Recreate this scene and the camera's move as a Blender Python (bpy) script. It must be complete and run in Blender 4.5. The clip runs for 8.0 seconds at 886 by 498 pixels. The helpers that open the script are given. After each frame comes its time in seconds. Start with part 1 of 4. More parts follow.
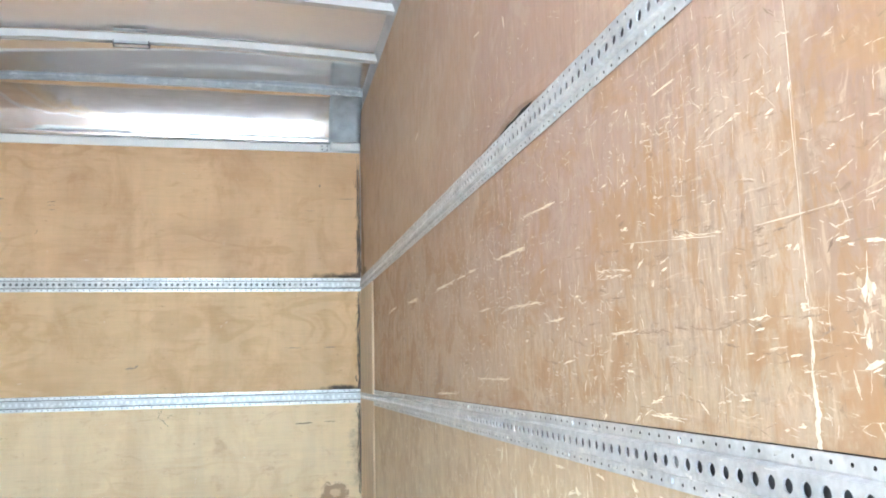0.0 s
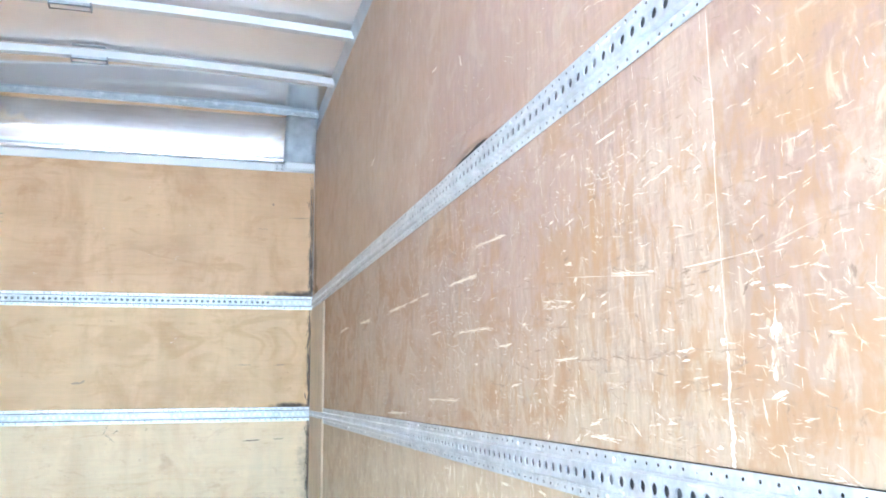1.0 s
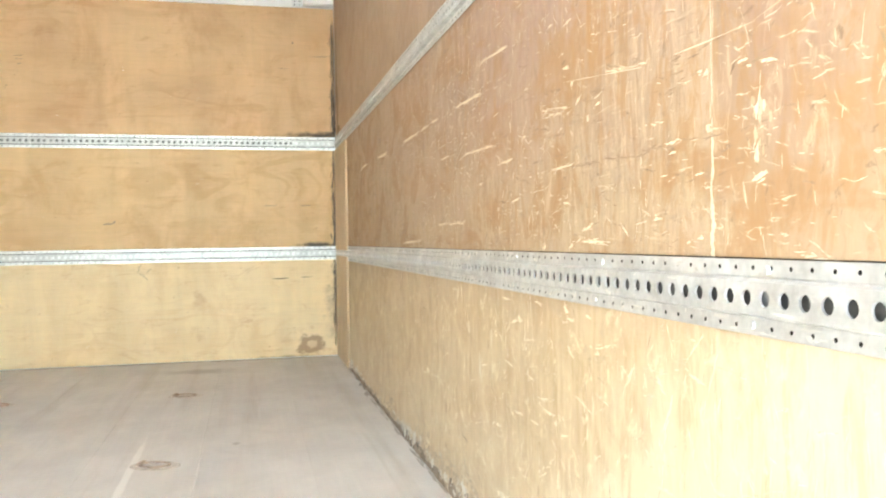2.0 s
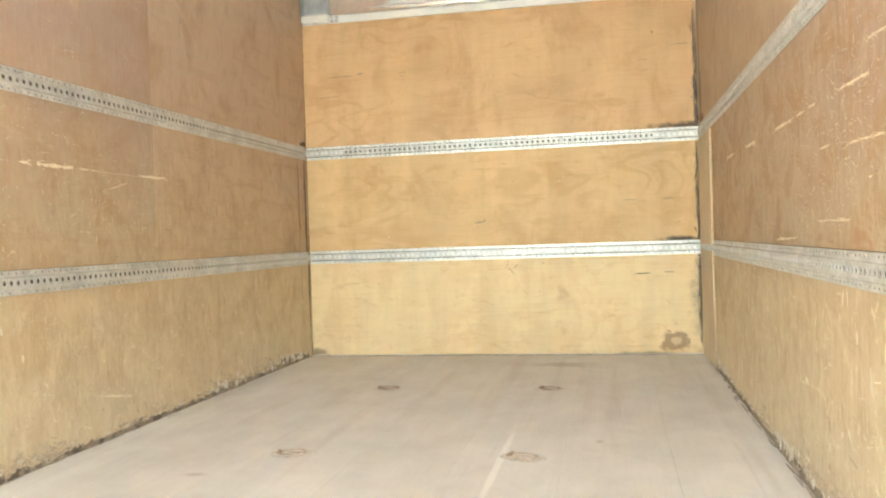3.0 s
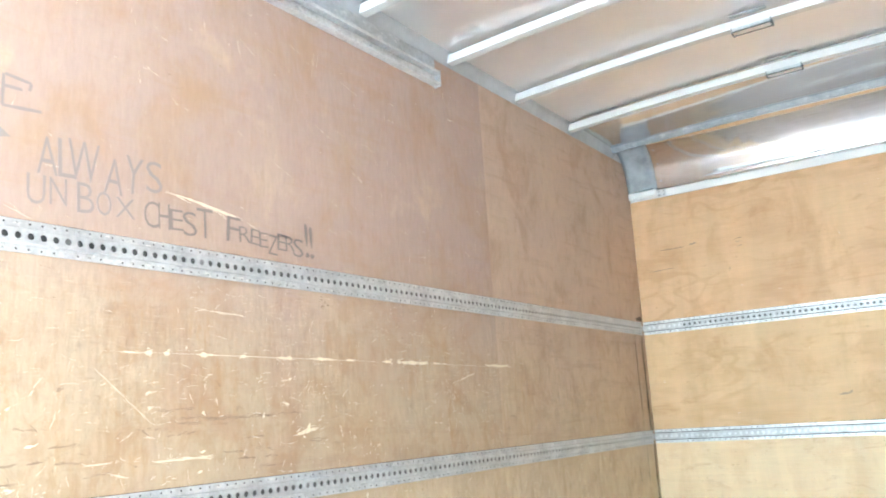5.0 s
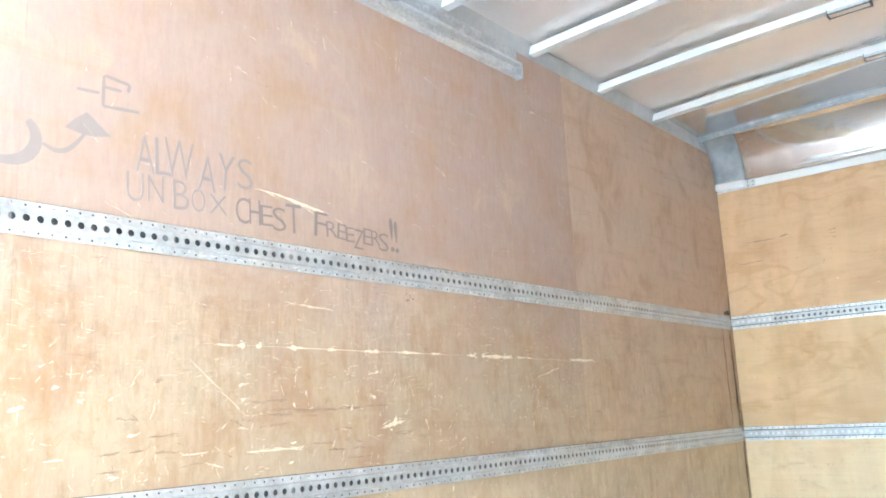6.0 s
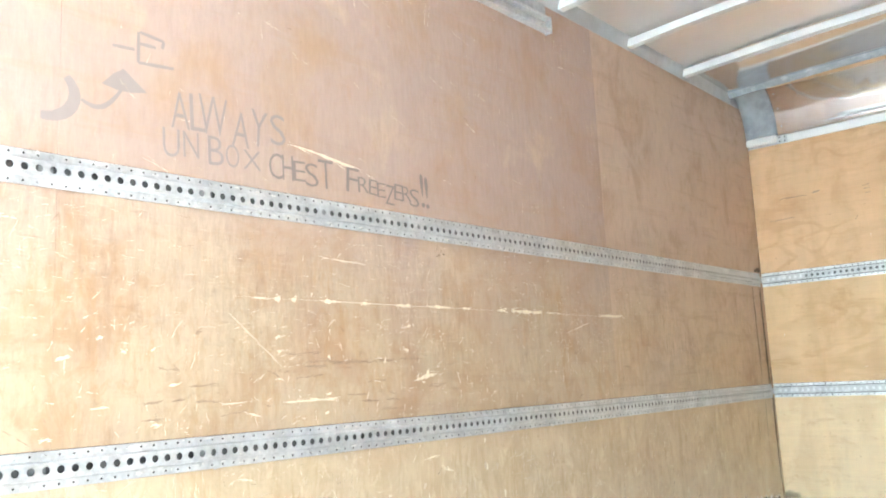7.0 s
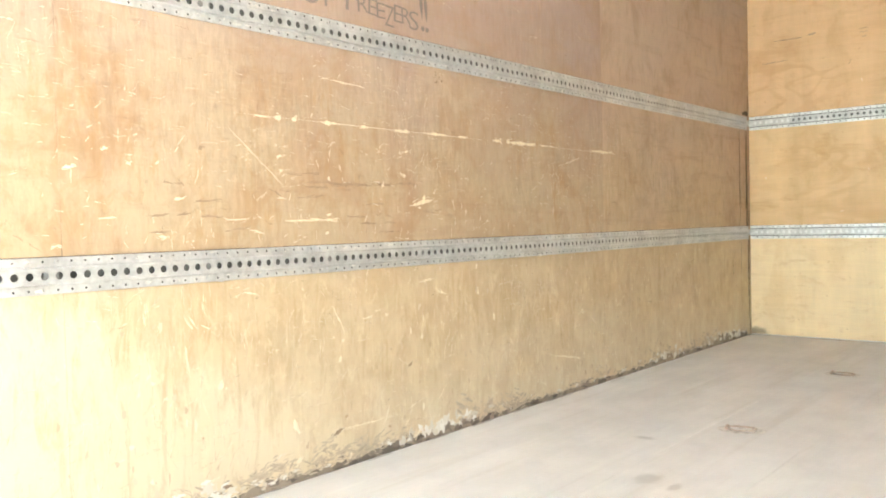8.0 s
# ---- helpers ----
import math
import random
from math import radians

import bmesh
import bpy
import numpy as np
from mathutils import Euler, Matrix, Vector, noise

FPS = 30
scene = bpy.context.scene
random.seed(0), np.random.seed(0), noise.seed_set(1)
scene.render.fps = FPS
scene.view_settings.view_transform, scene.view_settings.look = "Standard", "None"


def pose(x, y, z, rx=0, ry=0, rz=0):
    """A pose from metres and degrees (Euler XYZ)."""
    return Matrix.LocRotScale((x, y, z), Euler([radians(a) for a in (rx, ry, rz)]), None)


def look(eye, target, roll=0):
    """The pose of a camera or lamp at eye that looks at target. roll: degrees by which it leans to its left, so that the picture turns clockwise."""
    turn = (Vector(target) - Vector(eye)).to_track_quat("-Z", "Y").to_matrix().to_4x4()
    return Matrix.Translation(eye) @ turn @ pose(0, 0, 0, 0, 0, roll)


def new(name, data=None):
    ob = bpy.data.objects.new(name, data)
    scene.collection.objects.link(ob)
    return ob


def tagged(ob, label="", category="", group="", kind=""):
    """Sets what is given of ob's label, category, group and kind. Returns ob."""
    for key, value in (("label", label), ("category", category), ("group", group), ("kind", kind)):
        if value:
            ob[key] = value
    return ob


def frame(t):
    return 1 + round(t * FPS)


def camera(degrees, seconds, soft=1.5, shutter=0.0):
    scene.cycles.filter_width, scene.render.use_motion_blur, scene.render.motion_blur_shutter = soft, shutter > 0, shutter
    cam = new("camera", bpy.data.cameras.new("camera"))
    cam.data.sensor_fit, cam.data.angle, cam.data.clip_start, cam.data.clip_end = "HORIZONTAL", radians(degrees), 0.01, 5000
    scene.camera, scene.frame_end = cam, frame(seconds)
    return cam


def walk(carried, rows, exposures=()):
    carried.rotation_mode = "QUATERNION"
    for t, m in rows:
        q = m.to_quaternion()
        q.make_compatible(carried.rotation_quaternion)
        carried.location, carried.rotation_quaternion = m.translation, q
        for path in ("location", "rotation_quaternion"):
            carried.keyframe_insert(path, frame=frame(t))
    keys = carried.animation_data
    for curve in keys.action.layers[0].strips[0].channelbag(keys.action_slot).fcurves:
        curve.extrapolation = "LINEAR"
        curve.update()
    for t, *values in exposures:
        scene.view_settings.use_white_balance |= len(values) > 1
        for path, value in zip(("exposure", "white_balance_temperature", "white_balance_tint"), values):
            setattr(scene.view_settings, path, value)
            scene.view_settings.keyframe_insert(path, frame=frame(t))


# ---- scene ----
cam = camera(55.9, 8.0, soft=1.8, shutter=0.15)
PATH = [
    (0, (0.631, 0.202, 0.748), (1.045, 2.137, 1.037), -1.3),
    (0.5, (0.638, 0.156, 0.759), (1.041, 2.084, 1.104), -0.8),
    (1, (0.594, 0.108, 0.754), (1.126, 2.008, 1.084), -0.5),
    (1.1, (0.581, 0.104, 0.745), (1.163, 1.992, 1.056), -0.8),
    (1.2, (0.573, 0.103, 0.735), (1.202, 1.979, 1.028), -1.1),
    (2.3, (0.702, 0.148, 0.678), (0.885, 2.137, 0.579), -1.8),
    (2.5, (0.704, 0.168, 0.68), (0.614, 2.164, 0.578), -2.1),
    (2.7, (0.712, 0.176, 0.693), (0.429, 2.154, 0.595), -2.3),
    (2.9, (0.688, 0.171, 0.707), (0.325, 2.137, 0.641), -1.7),
    (3, (0.682, 0.156, 0.715), (0.284, 2.115, 0.688), -1.9),
    (3.1, (0.68, 0.16, 0.719), (0.252, 2.113, 0.746), -1.8),
    (3.5, (0.711, 0.148, 0.739), (0.221, 2.071, 0.992), -0.7),
    (4, (0.678, 0.149, 0.786), (0.119, 2.027, 1.186), 0.1),
    (4.3, (0.668, 0.157, 0.784), (0.008, 2.001, 1.189), -1.2),
    (4.5, (0.681, 0.153, 0.789), (-0.067, 1.966, 1.179), -3.1),
    (5, (0.68, 0.16, 0.786), (-0.406, 1.79, 1.188), -3.5),
    (5.2, (0.674, 0.167, 0.786), (-0.472, 1.754, 1.195), -3.4),
    (6.3, (0.654, 0.142, 0.791), (-0.602, 1.649, 1.179), -2.7),
    (6.5, (0.657, 0.136, 0.79), (-0.612, 1.634, 1.169), -2.8),
    (7, (0.65, 0.13, 0.76), (-0.645, 1.621, 1.074), -2.8),
    (7.5, (0.633, 0.095, 0.726), (-0.693, 1.589, 0.826), -1.9),
    (8, (0.602, 0.075, 0.704), (-0.674, 1.614, 0.647), -1.4),
]
walk(cam, [(t, look(eye, target, roll)) for t, eye, target, roll in PATH],
     [(0.0, 3.88, 5080, 0), (0.5, 3.95, 4750, 0), (1.2, 4.25, 4560, 0), (2.3, 4.0, 6450, -3), (2.9, 4.03, 6600, -3), (3.5, 4.12, 6060, -3), (4.0, 4.2, 5660, -2), (4.5, 4.18, 5700, -2),
      (5.0, 4.25, 5130, -2), (6.3, 4.25, 5000, -2), (7.0, 4.2, 5250, -2), (7.5, 4.15, 5600, -2), (8.0, 4.1, 6050, -2)])


# ---- light: open sky and sun behind the lorry, entering by the rear opening ----
SUN_EL, SUN_AZ = radians(50), radians(180)      # azimuth counted from +y towards -x
sun_dir = Vector((-math.sin(SUN_AZ) * math.cos(SUN_EL), math.cos(SUN_AZ) * math.cos(SUN_EL), math.sin(SUN_EL)))
world = bpy.data.worlds.new("daylight")
scene.world = world
world.use_nodes = True
sky = world.node_tree.nodes.new("ShaderNodeTexSky")
sky.sky_type = "NISHITA"
sky.sun_disc = False
sky.sun_elevation = SUN_EL
sky.sun_rotation = -SUN_AZ
world.node_tree.links.new(sky.outputs[0], world.node_tree.nodes["Background"].inputs[0])
world.node_tree.nodes["Background"].inputs[1].default_value = 0.10
sun_data = bpy.data.lights.new("sun", "SUN")
sun_data.energy, sun_data.angle, sun_data.color = 5.0, radians(0.5), (1.0, 0.98, 0.95)
sun = new("sun", sun_data)
sun.matrix_world = look(sun_dir * 20, (0, 0, 0))

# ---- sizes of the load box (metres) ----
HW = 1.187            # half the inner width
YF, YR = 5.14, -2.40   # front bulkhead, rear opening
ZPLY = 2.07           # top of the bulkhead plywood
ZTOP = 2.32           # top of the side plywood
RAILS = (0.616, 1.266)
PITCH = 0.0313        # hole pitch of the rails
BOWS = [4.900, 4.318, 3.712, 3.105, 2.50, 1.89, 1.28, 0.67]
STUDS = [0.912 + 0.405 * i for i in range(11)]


# ---- node helpers ----
class Net:
    """A node material with short calls for the usual nodes."""

    def __init__(self, name, rough=0.5, metal=0.0, spec=0.5):
        self.m = bpy.data.materials.new(name)
        self.m.use_nodes = True
        self.t = self.m.node_tree
        self.b = self.t.nodes["Principled BSDF"]
        self.b.inputs["Roughness"].default_value = rough
        self.b.inputs["Metallic"].default_value = metal
        self.b.inputs["Specular IOR Level"].default_value = spec
        self.co = self.t.nodes.new("ShaderNodeTexCoord").outputs["Object"]

    def put(self, sock, v):
        if isinstance(v, bpy.types.NodeSocket):
            self.t.links.new(v, sock)
        elif v is not None:
            sock.default_value = v

    def math(self, op, a, b=None, clamp=False):
        n = self.t.nodes.new("ShaderNodeMath")
        n.operation, n.use_clamp = op, clamp
        self.put(n.inputs[0], a)
        self.put(n.inputs[1], b)
        return n.outputs[0]

    def vmul(self, v, s):
        n = self.t.nodes.new("ShaderNodeVectorMath")
        n.operation = "MULTIPLY"
        self.put(n.inputs[0], v)
        n.inputs[1].default_value = s
        return n.outputs[0]

    def noise(self, scale, stretch=(1, 1, 1), detail=4.0, rough=0.55, distort=0.0):
        n = self.t.nodes.new("ShaderNodeTexNoise")
        self.put(n.inputs["Vector"], self.vmul(self.co, stretch))
        n.inputs["Scale"].default_value = scale
        n.inputs["Detail"].default_value = detail
        n.inputs["Roughness"].default_value = rough
        n.inputs["Distortion"].default_value = distort
        return n.outputs[0]

    def rng(self, v, a, b, lo=0.0, hi=1.0):
        n = self.t.nodes.new("ShaderNodeMapRange")
        n.interpolation_type = "SMOOTHSTEP"
        self.put(n.inputs[0], v)
        for i, x in enumerate((a, b, lo, hi)):
            n.inputs[i + 1].default_value = x
        return n.outputs[0]

    def mix(self, f, a, b, mode="MIX"):
        n = self.t.nodes.new("ShaderNodeMix")
        n.data_type, n.blend_type = "RGBA", mode
        self.put(n.inputs[0], f)
        self.put(n.inputs[6], (*a, 1) if isinstance(a, tuple) else a)
        self.put(n.inputs[7], (*b, 1) if isinstance(b, tuple) else b)
        return n.outputs[2]

    def axes(self):
        n = self.t.nodes.new("ShaderNodeSeparateXYZ")
        self.put(n.inputs[0], self.co)
        return n.outputs

    def blob(self, c, r, wob, hard=0.5):
        """1 inside an uneven ellipsoid round c with the radii r."""
        n = self.t.nodes.new("ShaderNodeVectorMath")
        n.operation = "SUBTRACT"
        self.put(n.inputs[0], self.co)
        n.inputs[1].default_value = c
        v = self.vmul(n.outputs[0], tuple(1 / x for x in r))
        d = self.t.nodes.new("ShaderNodeVectorMath")
        d.operation = "LENGTH"
        self.put(d.inputs[0], v)
        e = self.math("ADD", d.outputs["Value"], wob)
        return self.rng(e, 1.0, hard, 0.0, 1.0)

    def value(self, v, lo, hi):
        """A grey between lo and hi for multiplying."""
        n = self.t.nodes.new("ShaderNodeCombineColor")
        g = self.rng(v, 0.25, 0.75, lo, hi)
        for i in range(3):
            self.put(n.inputs[i], g)
        return n.outputs[0]

    def bump(self, h, strength, dist=0.002):
        n = self.t.nodes.new("ShaderNodeBump")
        n.inputs["Strength"].default_value = strength
        n.inputs["Distance"].default_value = dist
        self.put(n.inputs["Height"], h)
        self.put(self.b.inputs["Normal"], n.outputs[0])

    def done(self, colour=None, rough=None):
        if colour is not None:
            self.put(self.b.inputs["Base Color"], (*colour, 1) if isinstance(colour, tuple) else colour)
        if rough is not None:
            self.put(self.b.inputs["Roughness"], rough)
        return self.m


# ---- materials ----
def side_plywood(name, flip, low, high, grit):
    """Coated plywood with upright grain, rubbed through to bare wood where the load scrapes it."""
    n = Net(name, 0.5, spec=0.5)
    x, y, z = n.axes()
    off = 7.3 * flip
    fine = n.noise(1.0, (1, 70 + off, 13.0), 7, 0.72, 0.3)
    mid = n.noise(1.0, (1, 17 + off, 4.5), 7, 0.7, 0.5)
    broad = n.noise(1.0, (1, 1.7, 1.4 + 0.1 * off), 3, 0.5, 0.6)
    mottle = n.noise(3.4, (1, 1, 0.8 + 0.02 * off), 6, 0.62, 0.6)
    fleck = n.noise(17.0, (1, 1.3, 0.6), 6, 0.7)
    level = n.noise(1.0, (1, 1.9, 19 + off), 5, 0.65)
    tint = n.t.nodes.new("ShaderNodeObjectInfo").outputs["Random"]
    # coat is pinker higher up; the deeper tone also paints dimmer light there
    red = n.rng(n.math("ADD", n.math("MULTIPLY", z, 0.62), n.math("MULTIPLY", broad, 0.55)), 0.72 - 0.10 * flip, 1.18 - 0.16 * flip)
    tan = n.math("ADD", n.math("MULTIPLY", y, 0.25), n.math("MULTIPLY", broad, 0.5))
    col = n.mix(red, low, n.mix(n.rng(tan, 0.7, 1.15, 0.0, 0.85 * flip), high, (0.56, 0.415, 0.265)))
    col = n.mix(n.rng(mottle, 0.47, 0.70, 0, 0.75), col, (0.45, 0.295, 0.18))
    col = n.mix(n.rng(mottle, 0.46, 0.28, 0, 0.55 - 0.2 * flip), col, (0.68, 0.53, 0.36))
    col = n.mix(n.rng(fleck, 0.52, 0.72, 0, 0.45), col, (0.45, 0.305, 0.19))
    col = n.mix(n.rng(level, 0.52, 0.70, 0, 0.45), col, (0.46, 0.31, 0.20))
    col = n.mix(n.math("MULTIPLY", tint, 0.18), col, (0.66, 0.50, 0.35))
    col = n.mix(1.0, col, n.value(fine, 0.955 - 0.05 * grit, 1.03 + 0.03 * grit), "MULTIPLY")
    # tan and pinkish clouds where the coating has worn unevenly
    gate = n.math("MULTIPLY", n.rng(z, 1.40, 1.15, 0.22, 1.0), n.rng(z, 0.50, 0.68, 0.6, 1.0))
    cloud = n.noise(4.6, (1, 1.1, 1.3 + 0.05 * off), 6, 0.65, 0.5)
    col = n.mix(n.math("MULTIPLY", n.rng(cloud, 0.48, 0.60, 0, 0.85 * grit), gate), col, (0.44, 0.275, 0.145))
    col = n.mix(n.rng(cloud, 0.47, 0.34, 0, 0.55 * grit), col, (0.55, 0.425, 0.315))
    daub = n.noise(1.0, (1, 22 + off, 17), 8, 0.78, 0.8)
    col = n.mix(n.math("MULTIPLY", n.rng(daub, 0.52, 0.74, 0, 0.6 * grit), gate), col, (0.27, 0.172, 0.095))
    # rubbed bands: short upright and level scuffs in the load's reach
    reach = n.rng(z, 1.65, 1.0, 0.12, 1.0)
    zone = n.math("MULTIPLY", n.rng(n.noise(1.9, (1, 1, 1.2), 5, 0.65), 0.40, 0.60), reach)
    grain = n.value(n.math("ADD", n.math("MULTIPLY", fine, 0.6), n.math("MULTIPLY", mid, 0.4)), 0.92 - 0.16 * grit, 1.06 + 0.08 * grit)
    col = n.mix(zone, col, n.mix(1.0, col, grain, "MULTIPLY"))
    up = n.rng(n.noise(1.0, (1, 95, 22), 5, 0.72, 0.4), 0.57, 0.68)
    lev = n.rng(n.noise(1.0, (1, 13, 130 + off), 4, 0.7), 0.57, 0.69)
    rub = n.math("MULTIPLY", n.math("MAXIMUM", up, lev), zone)
    col = n.mix(n.math("MULTIPLY", rub, 0.12 + 0.5 * grit), col, (0.76, 0.63, 0.46))
    streak = n.noise(1.0, (1, 36 + off, 6.5), 7, 0.75, 0.6)
    col = n.mix(n.math("MULTIPLY", n.rng(streak, 0.51, 0.66, 0, 0.62 * grit), zone), col, (0.33, 0.205, 0.115))
    smudge = n.noise(1.0, (1, 9, 30 + off), 6, 0.7, 0.4)
    col = n.mix(n.math("MULTIPLY", n.rng(smudge, 0.55, 0.70, 0, 0.7 * grit), zone), col, (0.31, 0.235, 0.18))
    # dark bruises along the level, hair cracks along the grain
    bruise = n.rng(n.noise(1.0, (1, 6, 48 + off), 5, 0.7), 0.63, 0.73, 0, 0.25 + 0.3 * grit)
    col = n.mix(n.math("MULTIPLY", bruise, reach), col, (0.25, 0.165, 0.105))
    hair = n.rng(n.noise(1.0, (1, 120, 17), 4, 0.65, 0.3), 0.62, 0.72, 0, 0.5)
    col = n.mix(n.math("MULTIPLY", hair, zone), col, (0.30, 0.195, 0.12))
    # ochre blushes between the rails, where the coating is rubbed thin
    belt = n.math("MULTIPLY", n.rng(z, 1.22, 1.02), n.rng(z, 0.62, 0.70))
    ochre = n.math("MULTIPLY", n.rng(n.noise(1.0, (1, 21 + off, 4.5), 8, 0.74, 0.3), 0.50, 0.66), n.rng(n.noise(2.1, (1, 1, 1.4), 3, 0.6), 0.40, 0.58))
    col = n.mix(n.math("MULTIPLY", n.math("MULTIPLY", ochre, belt), 0.25 + 0.62 * grit), col, (0.47, 0.275, 0.115))
    # the coating worn to amber islands with paler wood between them
    island = n.noise(1.0, (1, 15 + off, 9.0), 9, 0.7, 1.2)
    near = n.math("MULTIPLY", belt, n.rng(n.math("ADD", n.math("MULTIPLY", y, 0.25), broad), 1.15, 0.80, 0.12, 1.0))
    col = n.mix(n.math("MULTIPLY", n.rng(island, 0.50, 0.60, 0, 0.62 * grit), near), col, (0.42, 0.245, 0.105))
    col = n.mix(n.math("MULTIPLY", n.rng(island, 0.45, 0.36, 0, 0.55 * grit), near), col, (0.68, 0.535, 0.37))
    knock = n.noise(1.0, (1, 24, 30 + off), 7, 0.72, 0.8)
    col = n.mix(n.math("MULTIPLY", n.rng(knock, 0.60, 0.68, 0, 0.75 * grit), near), col, (0.22, 0.145, 0.09))
    # worn bare by loading beside the rear opening, below the lower rail; also paled for the stronger light there
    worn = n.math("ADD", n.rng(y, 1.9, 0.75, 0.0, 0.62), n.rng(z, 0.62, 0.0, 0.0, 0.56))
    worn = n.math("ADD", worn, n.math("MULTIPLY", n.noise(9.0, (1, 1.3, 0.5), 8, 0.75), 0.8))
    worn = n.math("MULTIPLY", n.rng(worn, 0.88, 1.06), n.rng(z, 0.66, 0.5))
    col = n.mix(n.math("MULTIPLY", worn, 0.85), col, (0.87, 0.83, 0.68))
    # coating bleached and rubbed thin below the lower rail, its colour also lifted for stronger light low down
    foot = n.rng(z, 0.66, 0.50)
    col = n.mix(n.math("MULTIPLY", foot, 0.5), col, (0.675, 0.525, 0.31))
    bleach_lit = n.math("MULTIPLY", n.rng(n.math("ADD", n.math("MULTIPLY", n.noise(6.0, (1, 1, 1), 7, 0.7, 0.5), 0.6), z), 0.72, 0.38), foot)
    thin = n.math("MULTIPLY", n.rng(n.noise(1.0, (1, 6.5, 6.0 + 0.1 * off), 8, 0.68, 0.8), 0.36, 0.64), foot)
    col = n.mix(n.math("MULTIPLY", thin, 0.55), col, (0.79, 0.655, 0.445))
    amber = n.math("MULTIPLY", n.rng(n.noise(1.0, (1, 23 + off, 5.0), 9, 0.74, 0.8), 0.49, 0.64), foot)
    col = n.mix(n.math("MULTIPLY", amber, 0.52), col, (0.52, 0.365, 0.18))
    comb = n.rng(n.noise(1.0, (1, 75, 10.0), 6, 0.75, 0.3), 0.52, 0.68)
    col = n.mix(n.math("MULTIPLY", n.math("MULTIPLY", comb, foot), 0.35), col, (0.86, 0.76, 0.54))
    col = n.mix(n.math("MULTIPLY", bleach_lit, 0.30), col, (0.85, 0.77, 0.60))
    cream = n.math("MULTIPLY", n.rng(n.noise(1.0, (1, 21, 11.0 + off), 8, 0.78, 0.5), 0.55, 0.64), foot)
    col = n.mix(n.math("MULTIPLY", cream, 0.45 + 0.35 * flip), col, (0.86, 0.76, 0.55))
    n.bump(n.math("ADD", fine, n.math("MULTIPLY", mid, 0.6)), 0.22, 0.0015)
    return n.done(col, n.rng(fleck, 0.3, 0.7, 0.52, 0.68))


def bulkhead_plywood(name, tone, deep):
    """Rotary-cut plywood with level flame grain, and mould creeping in from the damp corner."""
    n = Net(name, 0.55, spec=0.35)
    x, y, z = n.axes()
    fine = n.noise(1.0, (3.0, 1, 75), 6, 0.65)
    mid = n.noise(1.0, (1.6, 1, 4.5), 5, 0.6)
    veneer = n.noise(1.0, (3.4, 1, 0.5), 5, 0.65, 0.5)
    field = n.noise(1.0, (1.9, 1, 4.6), 1.5, 0.4, 0.7)
    ripple = n.noise(1.0, (6, 1, 22), 4, 0.6)
    lines = n.math("SINE", n.math("ADD", n.math("MULTIPLY", field, 34.0), n.math("MULTIPLY", ripple, 2.6)))
    where = n.rng(n.noise(1.0, (1.2, 1, 3.1), 3), 0.42, 0.62, 0.0, 0.75)
    flame = n.math("MULTIPLY", n.rng(lines, 0.2, 1.0), where)
    col = n.mix(n.rng(mid, 0.42, 0.8, 0, 0.40), tone, deep)
    col = n.mix(1.0, col, n.value(veneer, 0.89, 1.06), "MULTIPLY")
    patch = n.noise(2.4, (1.7, 1, 1.0), 7, 0.68, 0.4)
    col = n.mix(n.rng(patch, 0.48, 0.68, 0, 0.5), col, deep)
    blush = n.noise(1.0, (5.0, 1, 13), 6, 0.7, 0.8)
    col = n.mix(n.rng(blush, 0.52, 0.74, 0, 0.42), col, (0.50, 0.265, 0.12))
    speck = n.noise(26.0, (1, 1, 1.6), 4, 0.7)
    col = n.mix(n.rng(speck, 0.66, 0.74, 0, 0.5), col, (0.40, 0.22, 0.11))
    col = n.mix(n.math("MULTIPLY", flame, 0.5), col, deep)
    col = n.mix(1.0, col, n.value(fine, 0.965, 1.025), "MULTIPLY")
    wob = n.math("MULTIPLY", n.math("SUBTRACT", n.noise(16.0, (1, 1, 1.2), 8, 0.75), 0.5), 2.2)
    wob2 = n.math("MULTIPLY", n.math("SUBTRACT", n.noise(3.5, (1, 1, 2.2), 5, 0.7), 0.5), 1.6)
    # soft dark patch put into the upper sheet's colour
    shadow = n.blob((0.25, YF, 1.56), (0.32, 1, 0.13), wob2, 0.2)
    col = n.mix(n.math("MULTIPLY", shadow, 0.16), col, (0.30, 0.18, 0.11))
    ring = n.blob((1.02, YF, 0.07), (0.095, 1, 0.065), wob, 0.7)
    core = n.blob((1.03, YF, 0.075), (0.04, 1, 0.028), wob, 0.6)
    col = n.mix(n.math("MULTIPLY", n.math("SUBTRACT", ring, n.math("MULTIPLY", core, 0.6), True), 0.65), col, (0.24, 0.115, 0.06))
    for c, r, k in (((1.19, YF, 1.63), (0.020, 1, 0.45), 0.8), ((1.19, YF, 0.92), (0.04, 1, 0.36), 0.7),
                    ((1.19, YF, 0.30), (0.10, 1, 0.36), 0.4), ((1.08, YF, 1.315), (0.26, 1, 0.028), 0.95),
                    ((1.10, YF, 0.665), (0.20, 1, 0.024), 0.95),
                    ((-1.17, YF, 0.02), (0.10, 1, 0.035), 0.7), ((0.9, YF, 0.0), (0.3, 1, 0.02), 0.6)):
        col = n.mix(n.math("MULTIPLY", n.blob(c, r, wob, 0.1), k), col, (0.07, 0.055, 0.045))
    n.bump(n.math("ADD", fine, n.math("MULTIPLY", flame, 0.4)), 0.3, 0.0012)
    return n.done(col)


def wood_edge(name, colour):
    n = Net(name, 0.65, spec=0.3)
    g = n.noise(1.0, (60, 60, 4), 4)
    return n.done(n.mix(1.0, colour, n.value(g, 0.85, 1.12), "MULTIPLY"))


